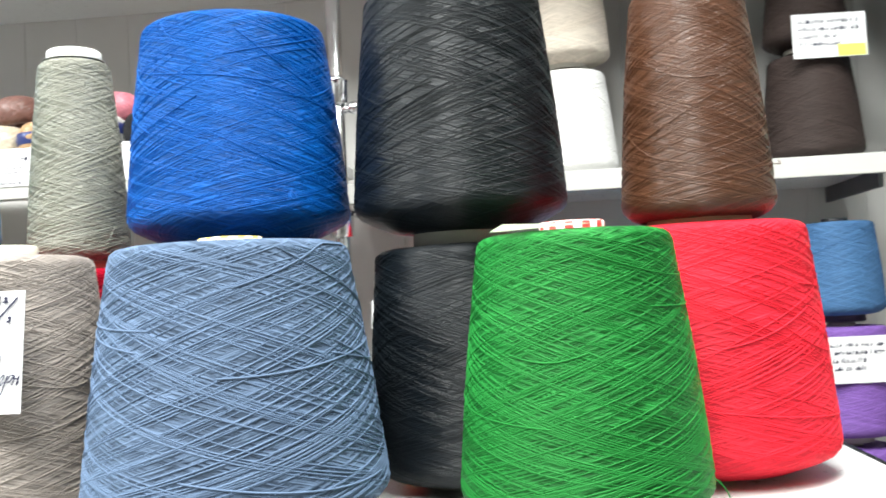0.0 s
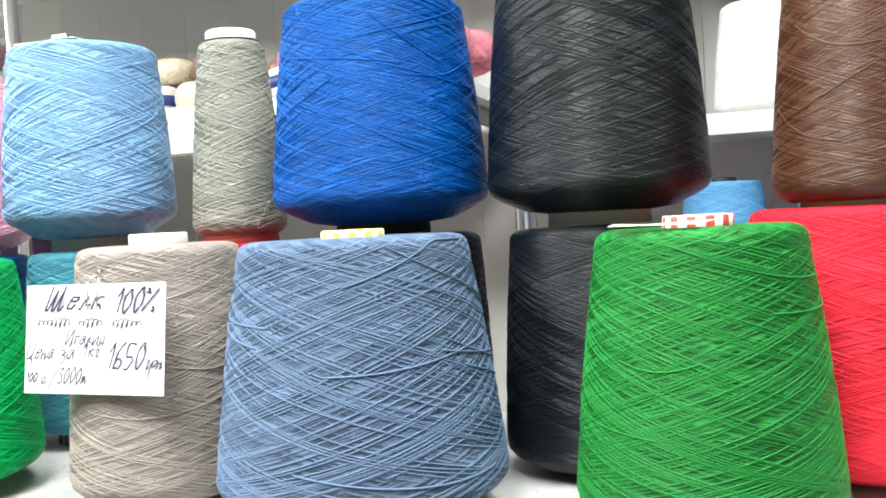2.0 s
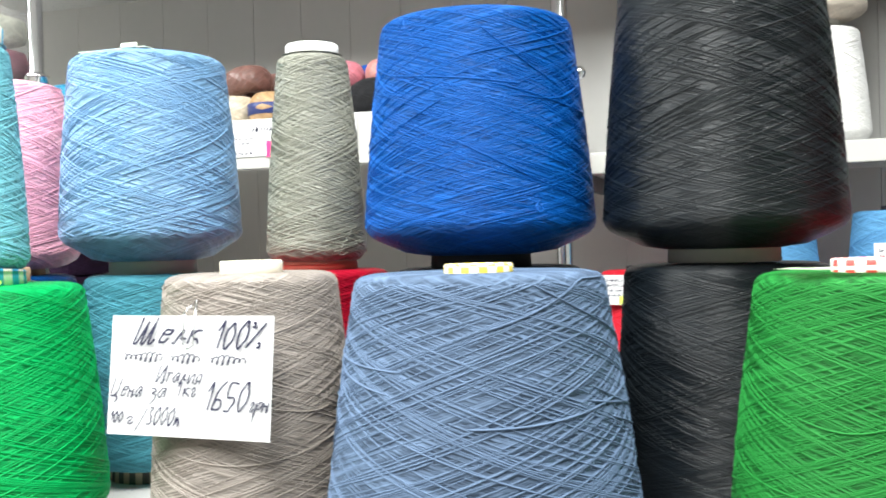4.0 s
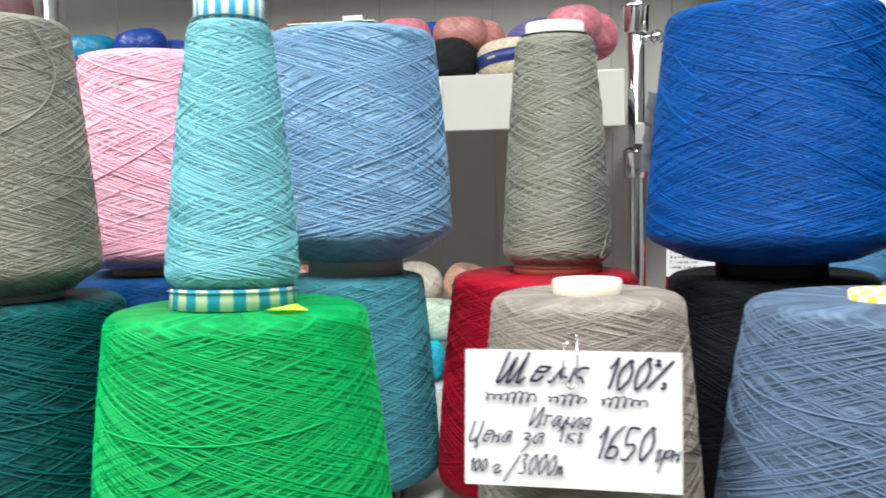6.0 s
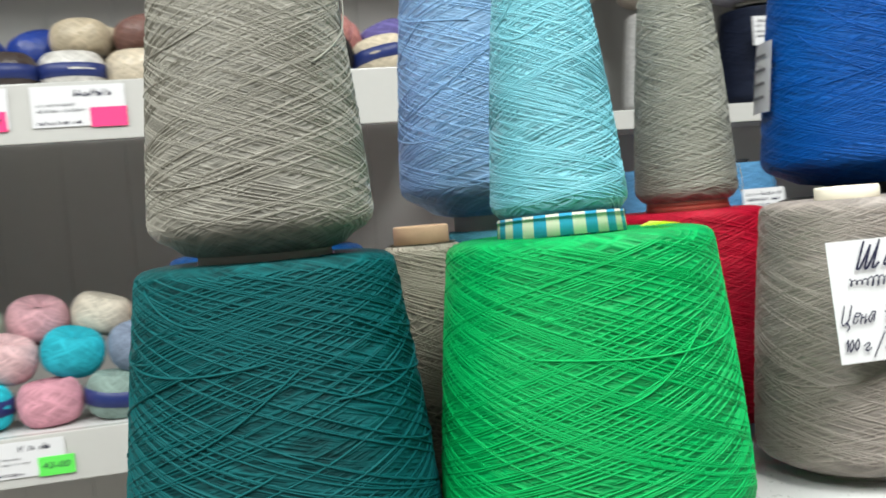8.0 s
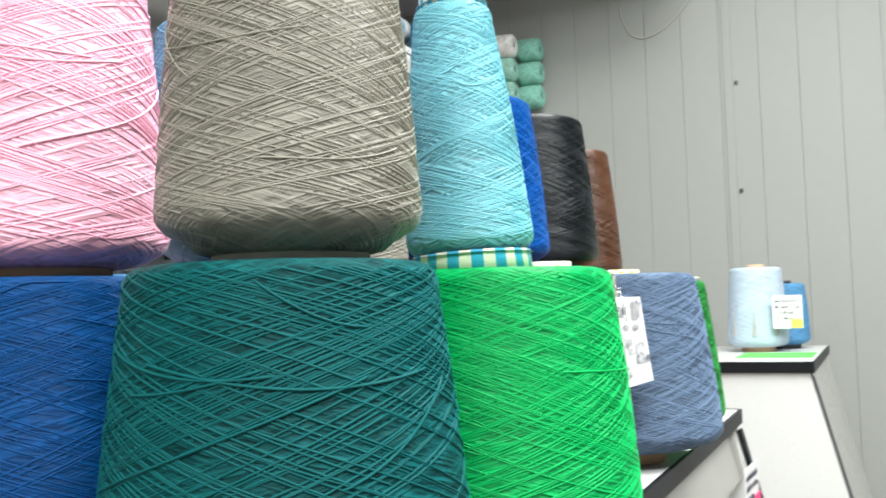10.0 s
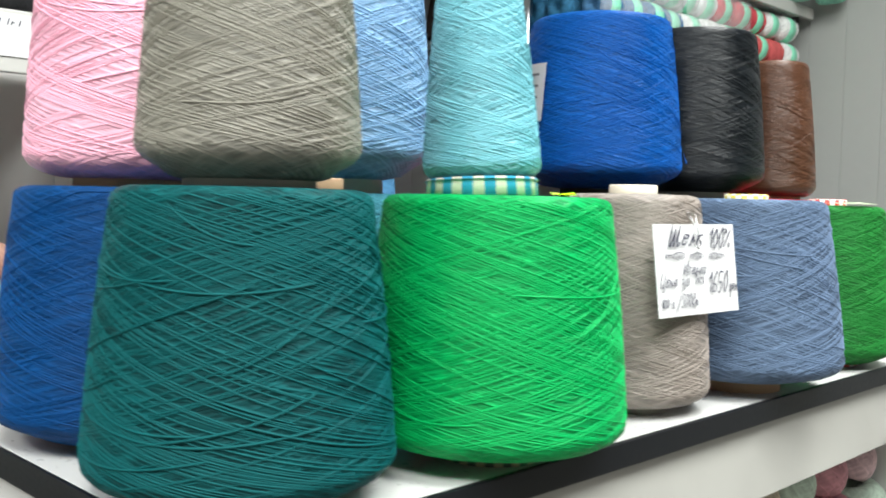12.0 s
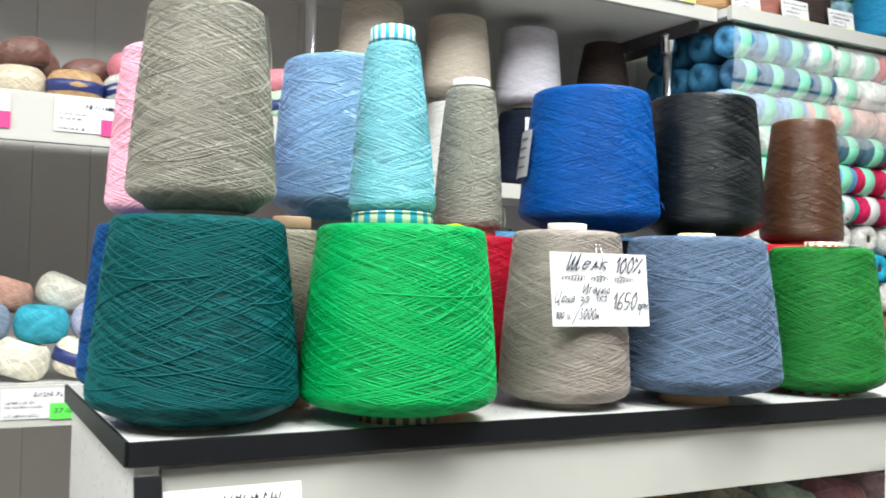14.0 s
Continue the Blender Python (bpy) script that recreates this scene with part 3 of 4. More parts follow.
def on_card(body, x, z, size, width, shear=0.3, pen=0.00042):
    """A handwritten word: flat pen strokes on the card, size = height of a capital."""
    unit = size / 6.0
    adv = [max(int(g[i]) for st in GLYPHS[ch].split("|") for g in [st] for i in range(0, len(st) - 1, 2)) + 1.3 for ch in body]
    kx = width / (sum(adv) - 1.3)
    rng = random.Random(len(body) * 7 + int(x * 1e4))
    bm = bmesh.new()
    cx = 0.0
    for ch, w in zip(body, adv):
        lift, grow = rng.uniform(-0.3, 0.3), rng.uniform(0.94, 1.06)
        for st in GLYPHS[ch].split("|"):
            pts = []
            for px, pz in pen_points(st):
                zz = (pz * grow + lift) * unit
                pts.append(Vector(((cx + px) * kx + shear * zz, 0, zz)))
            for n, (p, q) in enumerate(zip(pts, pts[1:])):
                d = q - p
                if d.length < 1e-7:
                    continue
                d.normalize()
                side = Vector((-d.z, 0, d.x)) * pen
                d *= pen * 0.5
                y = Vector((0, -0.000002 * (n % 9), 0))
                bm.faces.new([bm.verts.new(v + y) for v in (p - d - side, q + d - side, q + d + side, p - d + side)])
        cx += w
    ob = part("writing", bm, INK, card_face)
    ob.matrix_basis = pose(x, -0.0027, z)
    return ob


on_card("Шелк", -0.040, 0.0545, 0.0145, 0.046, 0.45, 0.0007)
on_card("100%", 0.0155, 0.0525, 0.0145, 0.031, 0.35, 0.0007)
on_card("Италия", -0.0215, 0.0315, 0.0100, 0.030, 0.35)
on_card("Цена", -0.0535, 0.0225, 0.0105, 0.021, 0.35)
on_card("за", -0.0255, 0.0225, 0.0100, 0.010, 0.3)
on_card("1", -0.0085, 0.0235, 0.0085, 0.003, 0.25)
on_card("кг", -0.0025, 0.0235, 0.0095, 0.008, 0.25)
on_card("1650", 0.0105, 0.0165, 0.0155, 0.028, 0.3, 0.0006)
on_card("грн", 0.0415, 0.0165, 0.0105, 0.012, 0.35)
on_card("100", -0.0535, 0.0075, 0.0060, 0.009, 0.25)
on_card("г", -0.0415, 0.0065, 0.0080, 0.005, 0.3)
on_card("/3000м", -0.0335, 0.0070, 0.0095, 0.029, 0.3)


def scribble(parent, x, z, width, height, seed, mat, y=-0.0026):
    """A line of unreadable script as short slanted bars."""
    rng = random.Random(seed)
    bm = bmesh.new()
    cx = 0.0
    while cx < width:
        w = height * rng.uniform(0.12, 0.2)
        h = height * rng.uniform(0.55, 1.0)
        box(bm, (cx, -0.0001, 0), (cx + w, 0.0001, h))
        if rng.random() < 0.75:
            box(bm, (cx, -0.0001, 0 if rng.random() < 0.5 else h * 0.5), (cx + height * 0.45, 0.0001, height * 0.14 + (0 if rng.random() < 0.5 else h * 0.5)))
        cx += height * rng.uniform(0.45, 0.7) + (height * 0.5 if rng.random() < 0.16 else 0)
    for v in bm.verts:
        v.co.x += 0.3 * v.co.z
    ob = part("print_bar", bm, mat, parent)
    ob.matrix_basis = pose(x, y, z)
    return ob


def script_loops(parent, x, z, width, height, seed):
    """One word of joined script as a plain looping stroke."""
    rng = random.Random(seed)
    bm = bmesh.new()
    last, n = None, int(width / 0.0006)
    f = width / height * 2.1
    for i in range(n + 1):
        u = i / n
        p = Vector((x + width * u + height * 0.17 * math.sin(2 * math.pi * f * u), -0.0027, z + height * (0.42 + 0.40 * math.cos(2 * math.pi * f * u) * (0.75 + 0.35 * math.sin(7 * u + seed)))))
        p.x += 0.3 * (p.z - z)
        if last is not None:
            d = (p - last).normalized() * 0.0002
            side = Vector((-d.z, 0, d.x)) * 1.9
            vs = [bm.verts.new(q) for q in (last - d - side, p + d - side, p + d + side, last - d + side)]
            bm.faces.new(vs)
        last = p
    return part("print_bar", bm, INK, parent)


for k, (wx, ww) in enumerate(((-0.046, 0.027), (-0.013, 0.020), (0.014, 0.023))):
    script_loops(card_face, wx, 0.0428 - 0.0005 * k, ww, 0.0075, 3 + k)
bmp = bmesh.new()
pin_line = [(-0.004, -0.003, 0.054), (-0.0035, -0.0035, 0.072), (-0.001, 0.004, 0.079), (0.001, 0.004, 0.080), (0.003, -0.001, 0.078), (0.0035, -0.0035, 0.053), (0.0, -0.004, 0.051), (-0.004, -0.003, 0.054)]
for p, q in zip(pin_line, pin_line[1:]):
    tube(bmp, p, q, 0.00045, 8)
part("safety_pin", bmp, CHROME, card, "thin steel safety pin", smooth=True)


def wrapped_label(parent, name, r0, r1, z0, z1, a0, a1, mat, label, lift=0.001):
    """A sticker that follows the cone's side between two angles."""
    bm = bmesh.new()
    n = 8
    grid = []
    for k, (r, z) in enumerate(((r0, z0), (r1, z1))):
        grid.append([bm.verts.new(((r + lift) * math.cos(radians(a0 + (a1 - a0) * i / n)), (r + lift) * math.sin(radians(a0 + (a1 - a0) * i / n)), z)) for i in range(n + 1)])
    for i in range(n):
        bm.faces.new((grid[0][i], grid[0][i + 1], grid[1][i + 1], grid[1][i]))
    bmesh.ops.solidify(bm, geom=bm.faces[:], thickness=0.0004)
    return part(name, bm, mat, parent, label)


# the cones are turned a quarter round, so their own angles run 90 degrees ahead
wrapped_label(blue, "sticker", 0.0858, 0.0795, 0.072, 0.128, 237, 268, CARD, "white paper sticker", 0.0018)
for k in range(4):
    wrapped_label(blue, "print_bar", 0.0846 - 0.0012 * k, 0.0843 - 0.0012 * k, 0.083 + 0.011 * k, 0.0855 + 0.011 * k, 242, 263, GREY_INK, "", 0.0028)


def paper_slip(parent, name, pts, z, mat, label, curl=0.002):
    bm = bmesh.new()
    vs = [bm.verts.new((x, y, z + curl * (i % 2))) for i, (x, y) in enumerate(pts)]
    f = bm.faces.new(vs)
    bmesh.ops.solidify(bm, geom=[f], thickness=0.0004)
    return part(name, bm, mat, parent, label)


# slips of paper lie round the cores (own axes: x is towards the front edge, y along the table)
paper_slip(bgreen, "paper_slip", [(0.026, 0.026), (0.036, 0.036), (0.026, 0.052), (0.012, 0.040)], 0.1738, LIME_CARD, "lime paper slip")
paper_slip(green, "paper_slip", [(0.016, -0.050), (0.050, -0.041), (0.055, 0.002), (0.024, 0.012)], 0.1752, MINT_CARD, "pale paper slip")
peri_top = STACK + 0.1752
slip = thing("paper_slip", 0.262, 0.222, peri_top, "pale green paper slip on the cornflower cone", "paper")
part("paper", one_box((-0.03, -0.045, 0), (0.034, 0.01, 0.0006)), MINT_CARD, slip)
part("folded_corner", one_box((0.012, -0.046, 0.0008), (0.026, -0.044, 0.004)), MINT_CARD, slip)


def loose_thread(parent, pts, r, mat, name="loose_thread"):
    cu = bpy.data.curves.new(name, "CURVE")
    cu.dimensions, cu.bevel_depth, cu.bevel_resolution = "3D", r, 1
    sp = cu.splines.new("NURBS")
    sp.points.add(len(pts) - 1)
    for p, q in zip(sp.points, pts):
        p.co = (*q, 1)
    sp.use_endpoint_u, sp.order_u = True, 3
    tmp = bpy.data.objects.new(name, cu)
    scene.collection.objects.link(tmp)
    me = bpy.data.meshes.new_from_object(tmp.evaluated_get(bpy.context.evaluated_depsgraph_get()))
    bpy.data.objects.remove(tmp)
    me.materials.clear()
    me.materials.append(mat)
    ob = new(name, me)
    ob.parent = parent
    return ob


def around(r, deg, z):
    return (r * math.cos(radians(deg)), r * math.sin(radians(deg)), z)


loose_thread(blue, [around(0.0850, 33, 0.047), around(0.0862, 37, 0.0455), around(0.0875, 41, 0.043), around(0.089, 43, 0.038), around(0.090, 40, 0.0365), around(0.088, 39, 0.042), around(0.087, 41.5, 0.044)], 0.0004, Y_BLUE[1])
loose_thread(blue, [around(0.073, -30, 0.165), around(0.075, -26, 0.174), around(0.079, -22, 0.160), around(0.081, -10, 0.148)], 0.0003, Y_BLUE[1])
loose_thread(warm_grey, [around(0.050, 60, 0.172), around(0.0535, 78, 0.150), around(0.0548, 74, 0.130), around(0.0565, 55, 0.112), around(0.058, 30, 0.100)], 0.0005, Y_SILVER[1])
loose_thread(silver, [around(0.0415, 60, 0.014), around(0.0435, 45, 0.010), around(0.0445, 52, 0.020), around(0.042, 66, 0.034)], 0.0004, Y_SILVER[1])
loose_thread(brown, [around(0.056, 44, 0.035), around(0.060, 50, 0.037), around(0.063, 55, 0.036), around(0.059, 58, 0.040)], 0.0004, Y_BROWN[1])
loose_thread(green, [around(0.080, 60, 0.030), around(0.083, 64, 0.026), around(0.084, 68, 0.018)], 0.0004, Y_GREEN[1])


# ---- the rack along the back wall ----
def pole(x, y):
    ob = thing("rack_pole", x, y, 0, "chrome upright tube of the wall rack", "pole", "rack poles")
    part("upright", tube(bmesh.new(), (0, 0, 0), (0, 0, 2.5), 0.0125, 20), CHROME, ob, smooth=True)
    for z in (0.98, 1.44, 1.655, 1.86):
        part("clamp", lathe([(0.0127, z - 0.022), (0.019, z - 0.021), (0.0195, z + 0.015), (0.022, z + 0.018), (0.0127, z + 0.024)], 20, False), CHROME, ob, smooth=True)
    bolt = bmesh.new()
    bmesh.ops.create_uvsphere(bolt, u_segments=14, v_segments=8, radius=0.011, matrix=pose(0.03, -0.01, 1.625))
    tube(bolt, (0.0, 0, 1.625), (0.035, -0.008, 1.625), 0.007, 12)
    part("bracket_knob", bolt, CHROME, ob, smooth=True)
    return ob


for px, py in ((-0.395, 0.87), (0.493, 0.975), (1.38, 0.975)):
    pole(px, py)


def rack_shelf(x0, x1, y0, z, high, label, deep=0.40):
    """A board with a raised front lip; z is the lip's lower edge."""
    ob = thing("rack_shelf", x0, y0, 0, label, "shelf", "rack shelves")
    part("board", one_box((0, 0.016, z + high - 0.022), (x1 - x0, deep, z + high - 0.002), 0.001), WHITE, ob)
    part("front_lip", one_box((0, 0, z - 0.001), (x1 - x0, 0.0155, z + high), 0.0015), FASCIA, ob)
    for bx in (0.03, x1 - x0 - 0.03):
        part("bracket", one_box((bx - 0.004, 0.03, z + high - 0.05), (bx + 0.004, deep, z + high - 0.0225), 0.001), DARK_METAL, ob)
    return ob


rack_shelf(-1.6, 0.475, 0.775, 1.488, 0.072, "white rack shelf with a label strip, full of yarn balls", 0.425)
rack_shelf(-0.337, 0.30, 0.80, 1.065, 0.062, "white lower rack shelf with a label strip and yarn balls")
rack_shelf(-1.6, -0.41, 0.80, 1.065, 0.062, "white lower rack shelf beyond the chrome post")
rack_shelf(0.49, 1.36, 0.94, 1.469, 0.03, "white rack shelf with large yarn cones", 0.29)
rack_shelf(0.49, 1.165, 0.90, 1.03, 0.03, "white lower rack shelf with stacked yarn cones", 0.32)
rack_shelf(1.175, 1.40, 0.90, 0.845, 0.03, "white low rack shelf with purple yarn cones", 0.32)
# the stretch left of the large cones is unseen, added to shade the wall
rack_shelf(-1.6, 1.40, 0.84, 1.886, 0.03, "white upper rack shelf above the large cones, with an unseen left stretch added to shade the wall")
rack_shelf(1.405, WALL_X - 0.02, 0.80, 1.886, 0.03, "white upper rack shelf with cones and boxes")
rack_shelf(1.405, WALL_X - 0.02, 0.78, 1.068, 0.03, "white rack shelf under the packed skeins")


def shelf_card(x, y, z, w, h, sticker, price, seed, sx=None):
    """A printed shelf label with a fluorescent price sticker."""
    ob = thing("shelf_label", x, y - 0.0016, z, "printed white shelf label with a fluorescent price sticker", "label", "shelf labels")
    face = part("card", one_box((0, -0.0004, 0), (w, 0.0003, h)), CARD, ob)
    scribble(face, w * 0.45, h * 0.72, w * 0.4, h * 0.17, seed, INK, -0.0007)
    scribble(face, w * 0.06, h * 0.50, w * 0.4, h * 0.09, seed + 1, GREY_INK, -0.0007)
    scribble(face, w * 0.06, h * 0.36, w * 0.5, h * 0.09, seed + 2, GREY_INK, -0.0007)
    scribble(face, w * 0.05, h * 0.06, w * 0.45, h * 0.10, seed + 3, INK, -0.0007)
    sx = w * 0.68 if sx is None else sx
    patch = part("sticker", one_box((sx, -0.0012, -0.002), (sx + 0.043, -0.0005, 0.022)), sticker, ob, "fluorescent price sticker")
    if price:
        writing(price, 0.011, INK, patch, pose(sx + 0.005, -0.0016, 0.007, UPRIGHT), 0.15, 0.032)
    return ob


for k, (lx, pr, st, sx) in enumerate(((-0.86, "", PINK_CARD, None), (-0.63, "", PINK_CARD, None), (-0.399, "90-00", GREEN_CARD, 0.062), (-0.28, "96-00", PINK_CARD, 0.064), (-0.145, "", PINK_CARD, 0.068), (0.025, "", PINK_CARD, 0.066), (0.124, "32-40", PINK_CARD, 0.008))):
    shelf_card(lx, 0.775, 1.505, 0.095 if sx == 0.066 else 0.11, 0.05, st, pr, 40 + 7 * k, sx)
for k, (lx, pr) in enumerate(((-0.62, ""), (-0.25, "43-00"), (-0.032, "37-00"))):
    shelf_card(lx, 0.80, 1.077, 0.10, 0.045, GREEN_CARD, pr, 90 + 7 * k)

# ---- balls and skeins ----
BALL_MATS = {}


def ball_mat(colour, shiny=False):
    key = (colour, shiny)
    if key not in BALL_MATS:
        BALL_MATS[key] = yarn_mat("ball_yarn_%d" % len(BALL_MATS), colour, 0.0045, 26, 0.28 if shiny else 0.7, 0.5 if shiny else 0.2, 0.0007, 0.35, 0.36)[0]
    return BALL_MATS[key]


def yarn_ball(x, y, z, colour, r=0.043, h=0.052, tilt=0.0, spin=0.0, words="", band=None, shiny=False, side=False, group="yarn balls on the rack"):
    """A soft wound ball, flattened, with a dimple at each end and perhaps a paper band; z is its lowest point."""
    ob = thing("yarn_ball", x, y, z, words + " wound yarn ball lying on a rack shelf", "yarn ball", group)
    hh = h / 2
    prof = [(0.004, -hh * 0.55), (r * 0.2, -hh * 0.62), (r * 0.28, -hh * 0.86)]
    for i in range(11):
        a = -1.15 + 2.3 * i / 10
        prof.append((r * (0.42 + 0.58 * math.cos(a) ** 0.8), hh * math.sin(a) / math.sin(1.15)))
    prof += [(r * 0.28, hh * 0.86), (r * 0.2, hh * 0.62), (0.004, hh * 0.5)]
    lift = pose(0, 0, (r if side else hh * 1.05 + abs(math.sin(radians(tilt))) * (r - hh)), tilt, 0, spin)
    body = part("wound_yarn", lathe(prof, 28, True, 0.03, x * 31 + z * 17), ball_mat(colour, shiny), ob, smooth=True)
    body.matrix_basis = lift
    if band:
        b = part("paper_band", lathe([(r * 0.9, -hh * 0.45), (r * 1.012, -hh * 0.36), (r * 1.012, hh * 0.30), (r * 0.9, hh * 0.40)], 28, False, 0.02, 3), band, ob, smooth=True)
        b.matrix_basis = lift
    # dark disc in the dimple stands in for the shade of its hole
    part("end_hole_shade", lathe([(r * 0.17, hh * 0.60), (r * 0.16, hh * 0.62)], 14), HOLE_SHADE, body)
    return ob


SHELF_TOP, SHELF_LOW = 1.5583, 1.1253
rb = random.Random(8)
FRONT = [("charcoal", (0.03, 0.03, 0.035)), ("pale grey", (0.5, 0.5, 0.47)), ("dark grey", (0.06, 0.06, 0.065)), ("black", (0.015, 0.015, 0.018)), ("charcoal", (0.03, 0.03, 0.035)), ("black", (0.02, 0.02, 0.022)), ("magenta", (0.5, 0.008, 0.11)), ("olive grey", (0.13, 0.12, 0.09)),
         ("dark brown", (0.05, 0.035, 0.03)), ("white", (0.6, 0.58, 0.54)), ("cream", (0.58, 0.5, 0.38)), ("tan", (0.45, 0.28, 0.14)), ("silver white", (0.55, 0.55, 0.53)), ("black", (0.02, 0.02, 0.022)), ("cream", (0.62, 0.54, 0.41)), ("mint", (0.42, 0.56, 0.4))]
BACK = [("charcoal", (0.03, 0.03, 0.035)), ("navy", (0.012, 0.02, 0.06)), ("dark grey", (0.06, 0.06, 0.07)), ("navy", (0.012, 0.02, 0.06)), ("dark grey", (0.05, 0.05, 0.055)), ("charcoal", (0.03, 0.03, 0.035)), ("turquoise", (0.008, 0.2, 0.36)), ("royal blue", (0.012, 0.05, 0.30)),
        ("royal blue", (0.015, 0.045, 0.26)), ("beige", (0.5, 0.42, 0.3)), ("mauve brown", (0.18, 0.09, 0.075)), ("mauve brown", (0.2, 0.10, 0.085)), ("royal blue", (0.02, 0.08, 0.34)), ("dusty pink", (0.5, 0.22, 0.2)), ("lavender", (0.15, 0.13, 0.34)), ("rose pink", (0.6, 0.2, 0.25))]
for i in range(5, len(FRONT)):
    bx = -0.85 + 0.083 * i
    nm, c = FRONT[i]
    yarn_ball(bx, 0.868 + rb.uniform(-0.008, 0.008), SHELF_TOP, c, 0.0435, 0.05, rb.uniform(-14, 8), rb.uniform(0, 90), nm, PAPER_BLUE if i % 3 != 1 else None, 2 < i < 12)
    nm, c = BACK[i]
    yarn_ball(bx + 0.03, 0.962 + rb.uniform(-0.01, 0.01), SHELF_TOP + 0.035, c, 0.043, 0.052, rb.uniform(-24, -6), rb.uniform(0, 90), nm, None, i < 12)
    yarn_ball(bx + 0.01, 0.900 + rb.uniform(-0.01, 0.01), SHELF_TOP + 0.052, BACK[(i + 3) % 16][1] if i % 4 == 0 else c, 0.041, 0.044, rb.uniform(-16, 4), rb.uniform(0, 90), BACK[(i + 3) % 16][0] if i % 4 == 0 else nm, None, True) if i % 3 != 2 else None
LOW = [("taupe", (0.30, 0.26, 0.21)), ("dusty teal", (0.12, 0.25, 0.28)), ("white", (0.7, 0.68, 0.62)), ("peach", (0.58, 0.33, 0.25)), ("taupe", (0.3, 0.27, 0.22)), ("steel blue", (0.13, 0.24, 0.28)), ("cerise pink", (0.6, 0.2, 0.33)), ("turquoise", (0.03, 0.5, 0.6)), ("rose", (0.62, 0.3, 0.36)), ("grey green", (0.22, 0.3, 0.27)), ("ivory", (0.72, 0.68, 0.56)), ("cream", (0.74, 0.68, 0.55)), ("turquoise", (0.03, 0.42, 0.55)), ("lavender", (0.4, 0.4, 0.55))]
LOW2 = [("cream", (0.66, 0.6, 0.5)), ("peach", (0.55, 0.32, 0.25)), ("cream", (0.68, 0.66, 0.58)), ("cream", (0.7, 0.66, 0.56)), ("peach", (0.6, 0.36, 0.28)), ("pale pink", (0.68, 0.48, 0.46)), ("ivory", (0.66, 0.6, 0.48)), ("pale rose", (0.68, 0.45, 0.46)), ("turquoise", (0.03, 0.42, 0.52)), ("blue grey", (0.22, 0.27, 0.36)), ("turquoise", (0.05, 0.36, 0.48)), ("lavender", (0.45, 0.45, 0.6)), ("mint", (0.5, 0.62, 0.5)), ("pink", (0.66, 0.38, 0.42))]
for i in range(len(LOW)):
    bx = -0.86 + 0.086 * i
    nm, c = LOW[i]
    yarn_ball(bx, 0.872 + rb.uniform(-0.006, 0.006), SHELF_LOW, c, 0.042, 0.056, rb.uniform(-6, 18), rb.uniform(0, 90), nm, PAPER_BLUE if i % 2 else None)
    nm, c = LOW2[i]
    yarn_ball(bx + 0.03, 0.905, SHELF_LOW + 0.056, c, 0.042, 0.054, rb.uniform(2, 24), rb.uniform(0, 90), nm)
    yarn_ball(bx - 0.02, 0.965, SHELF_LOW + 0.10, LOW2[(i + 5) % 14][1], 0.042, 0.052, rb.uniform(5, 26), rb.uniform(0, 90), LOW2[(i + 5) % 14][0])


def folded_pack(x, y, z, w, h, colour, words):
    ob = thing("yarn_pack", x, y, z, words, "yarn pack", "packs on the rack")
    n = max(2, int(h / 0.045))
    for k in range(n):
        bm = one_box((-w / 2, -0.06, k * h / n + 0.0005), (w / 2, 0.08, (k + 1) * h / n - 0.0005), min(0.014, h / n * 0.4))
        part("skein", bm, ball_mat(colour), ob, smooth=True)
    return ob


folded_pack(-0.50, 1.02, SHELF_LOW, 0.16, 0.30, (0.055, 0.03, 0.07), "dark purple skeins piled in a pack")
folded_pack(-0.66, 1.02, SHELF_LOW, 0.14, 0.34, (0.05, 0.025, 0.02), "dark brown skeins piled in a pack")
folded_pack(-0.46, 1.12, SHELF_LOW + 0.301, 0.12, 0.08, (0.02, 0.12, 0.15), "dark teal skeins on a purple pack")


def clear_bag(x, y, z, colours, words):
    ob = thing("yarn_bag", x, y, z, words, "yarn bag", "bags on the rack")
    for k, c in enumerate(colours):
        part("skein", one_box((-0.05, -0.05, 0.004 + k * 0.058), (0.05, 0.06, 0.058 + k * 0.058), 0.02), ball_mat(c), ob, smooth=True)
    bm = one_box((-0.056, -0.056, 0), (0.056, 0.066, 0.012 + 0.058 * len(colours)), 0.018)
    part("film", bm, FILM, ob, "crumpled clear plastic film", smooth=True)
    return ob


for k, cs in enumerate((((0.5, 0.6, 0.4), (0.55, 0.62, 0.5), (0.3, 0.1, 0.14), (0.6, 0.6, 0.5)), ((0.6, 0.62, 0.55), (0.5, 0.58, 0.4), (0.55, 0.5, 0.45), (0.2, 0.2, 0.2)))):
    clear_bag(-0.505 - 0.125 * k, 0.87, SHELF_TOP, cs, "pale skeins stacked in a clear plastic bag")

cloth = thing("cloth", -0.405, 0.79, 1.06, "turquoise felt cloth hanging over the shelf front", "cloth")
bmc = bmesh.new()
bmesh.ops.create_grid(bmc, x_segments=16, y_segments=8, size=0.5, matrix=pose(0, 0, 0.03, 90) @ Matrix.Diagonal((0.13, 0.085, 1, 1)))
for v in bmc.verts:
    v.co.y += 0.006 * math.sin(v.co.x * 60) * (0.08 - v.co.z) / 0.08 - 0.004
    v.co.z -= 0.006 * math.cos(v.co.x * 30)
bmesh.ops.solidify(bmc, geom=bmc.faces[:], thickness=0.0025)
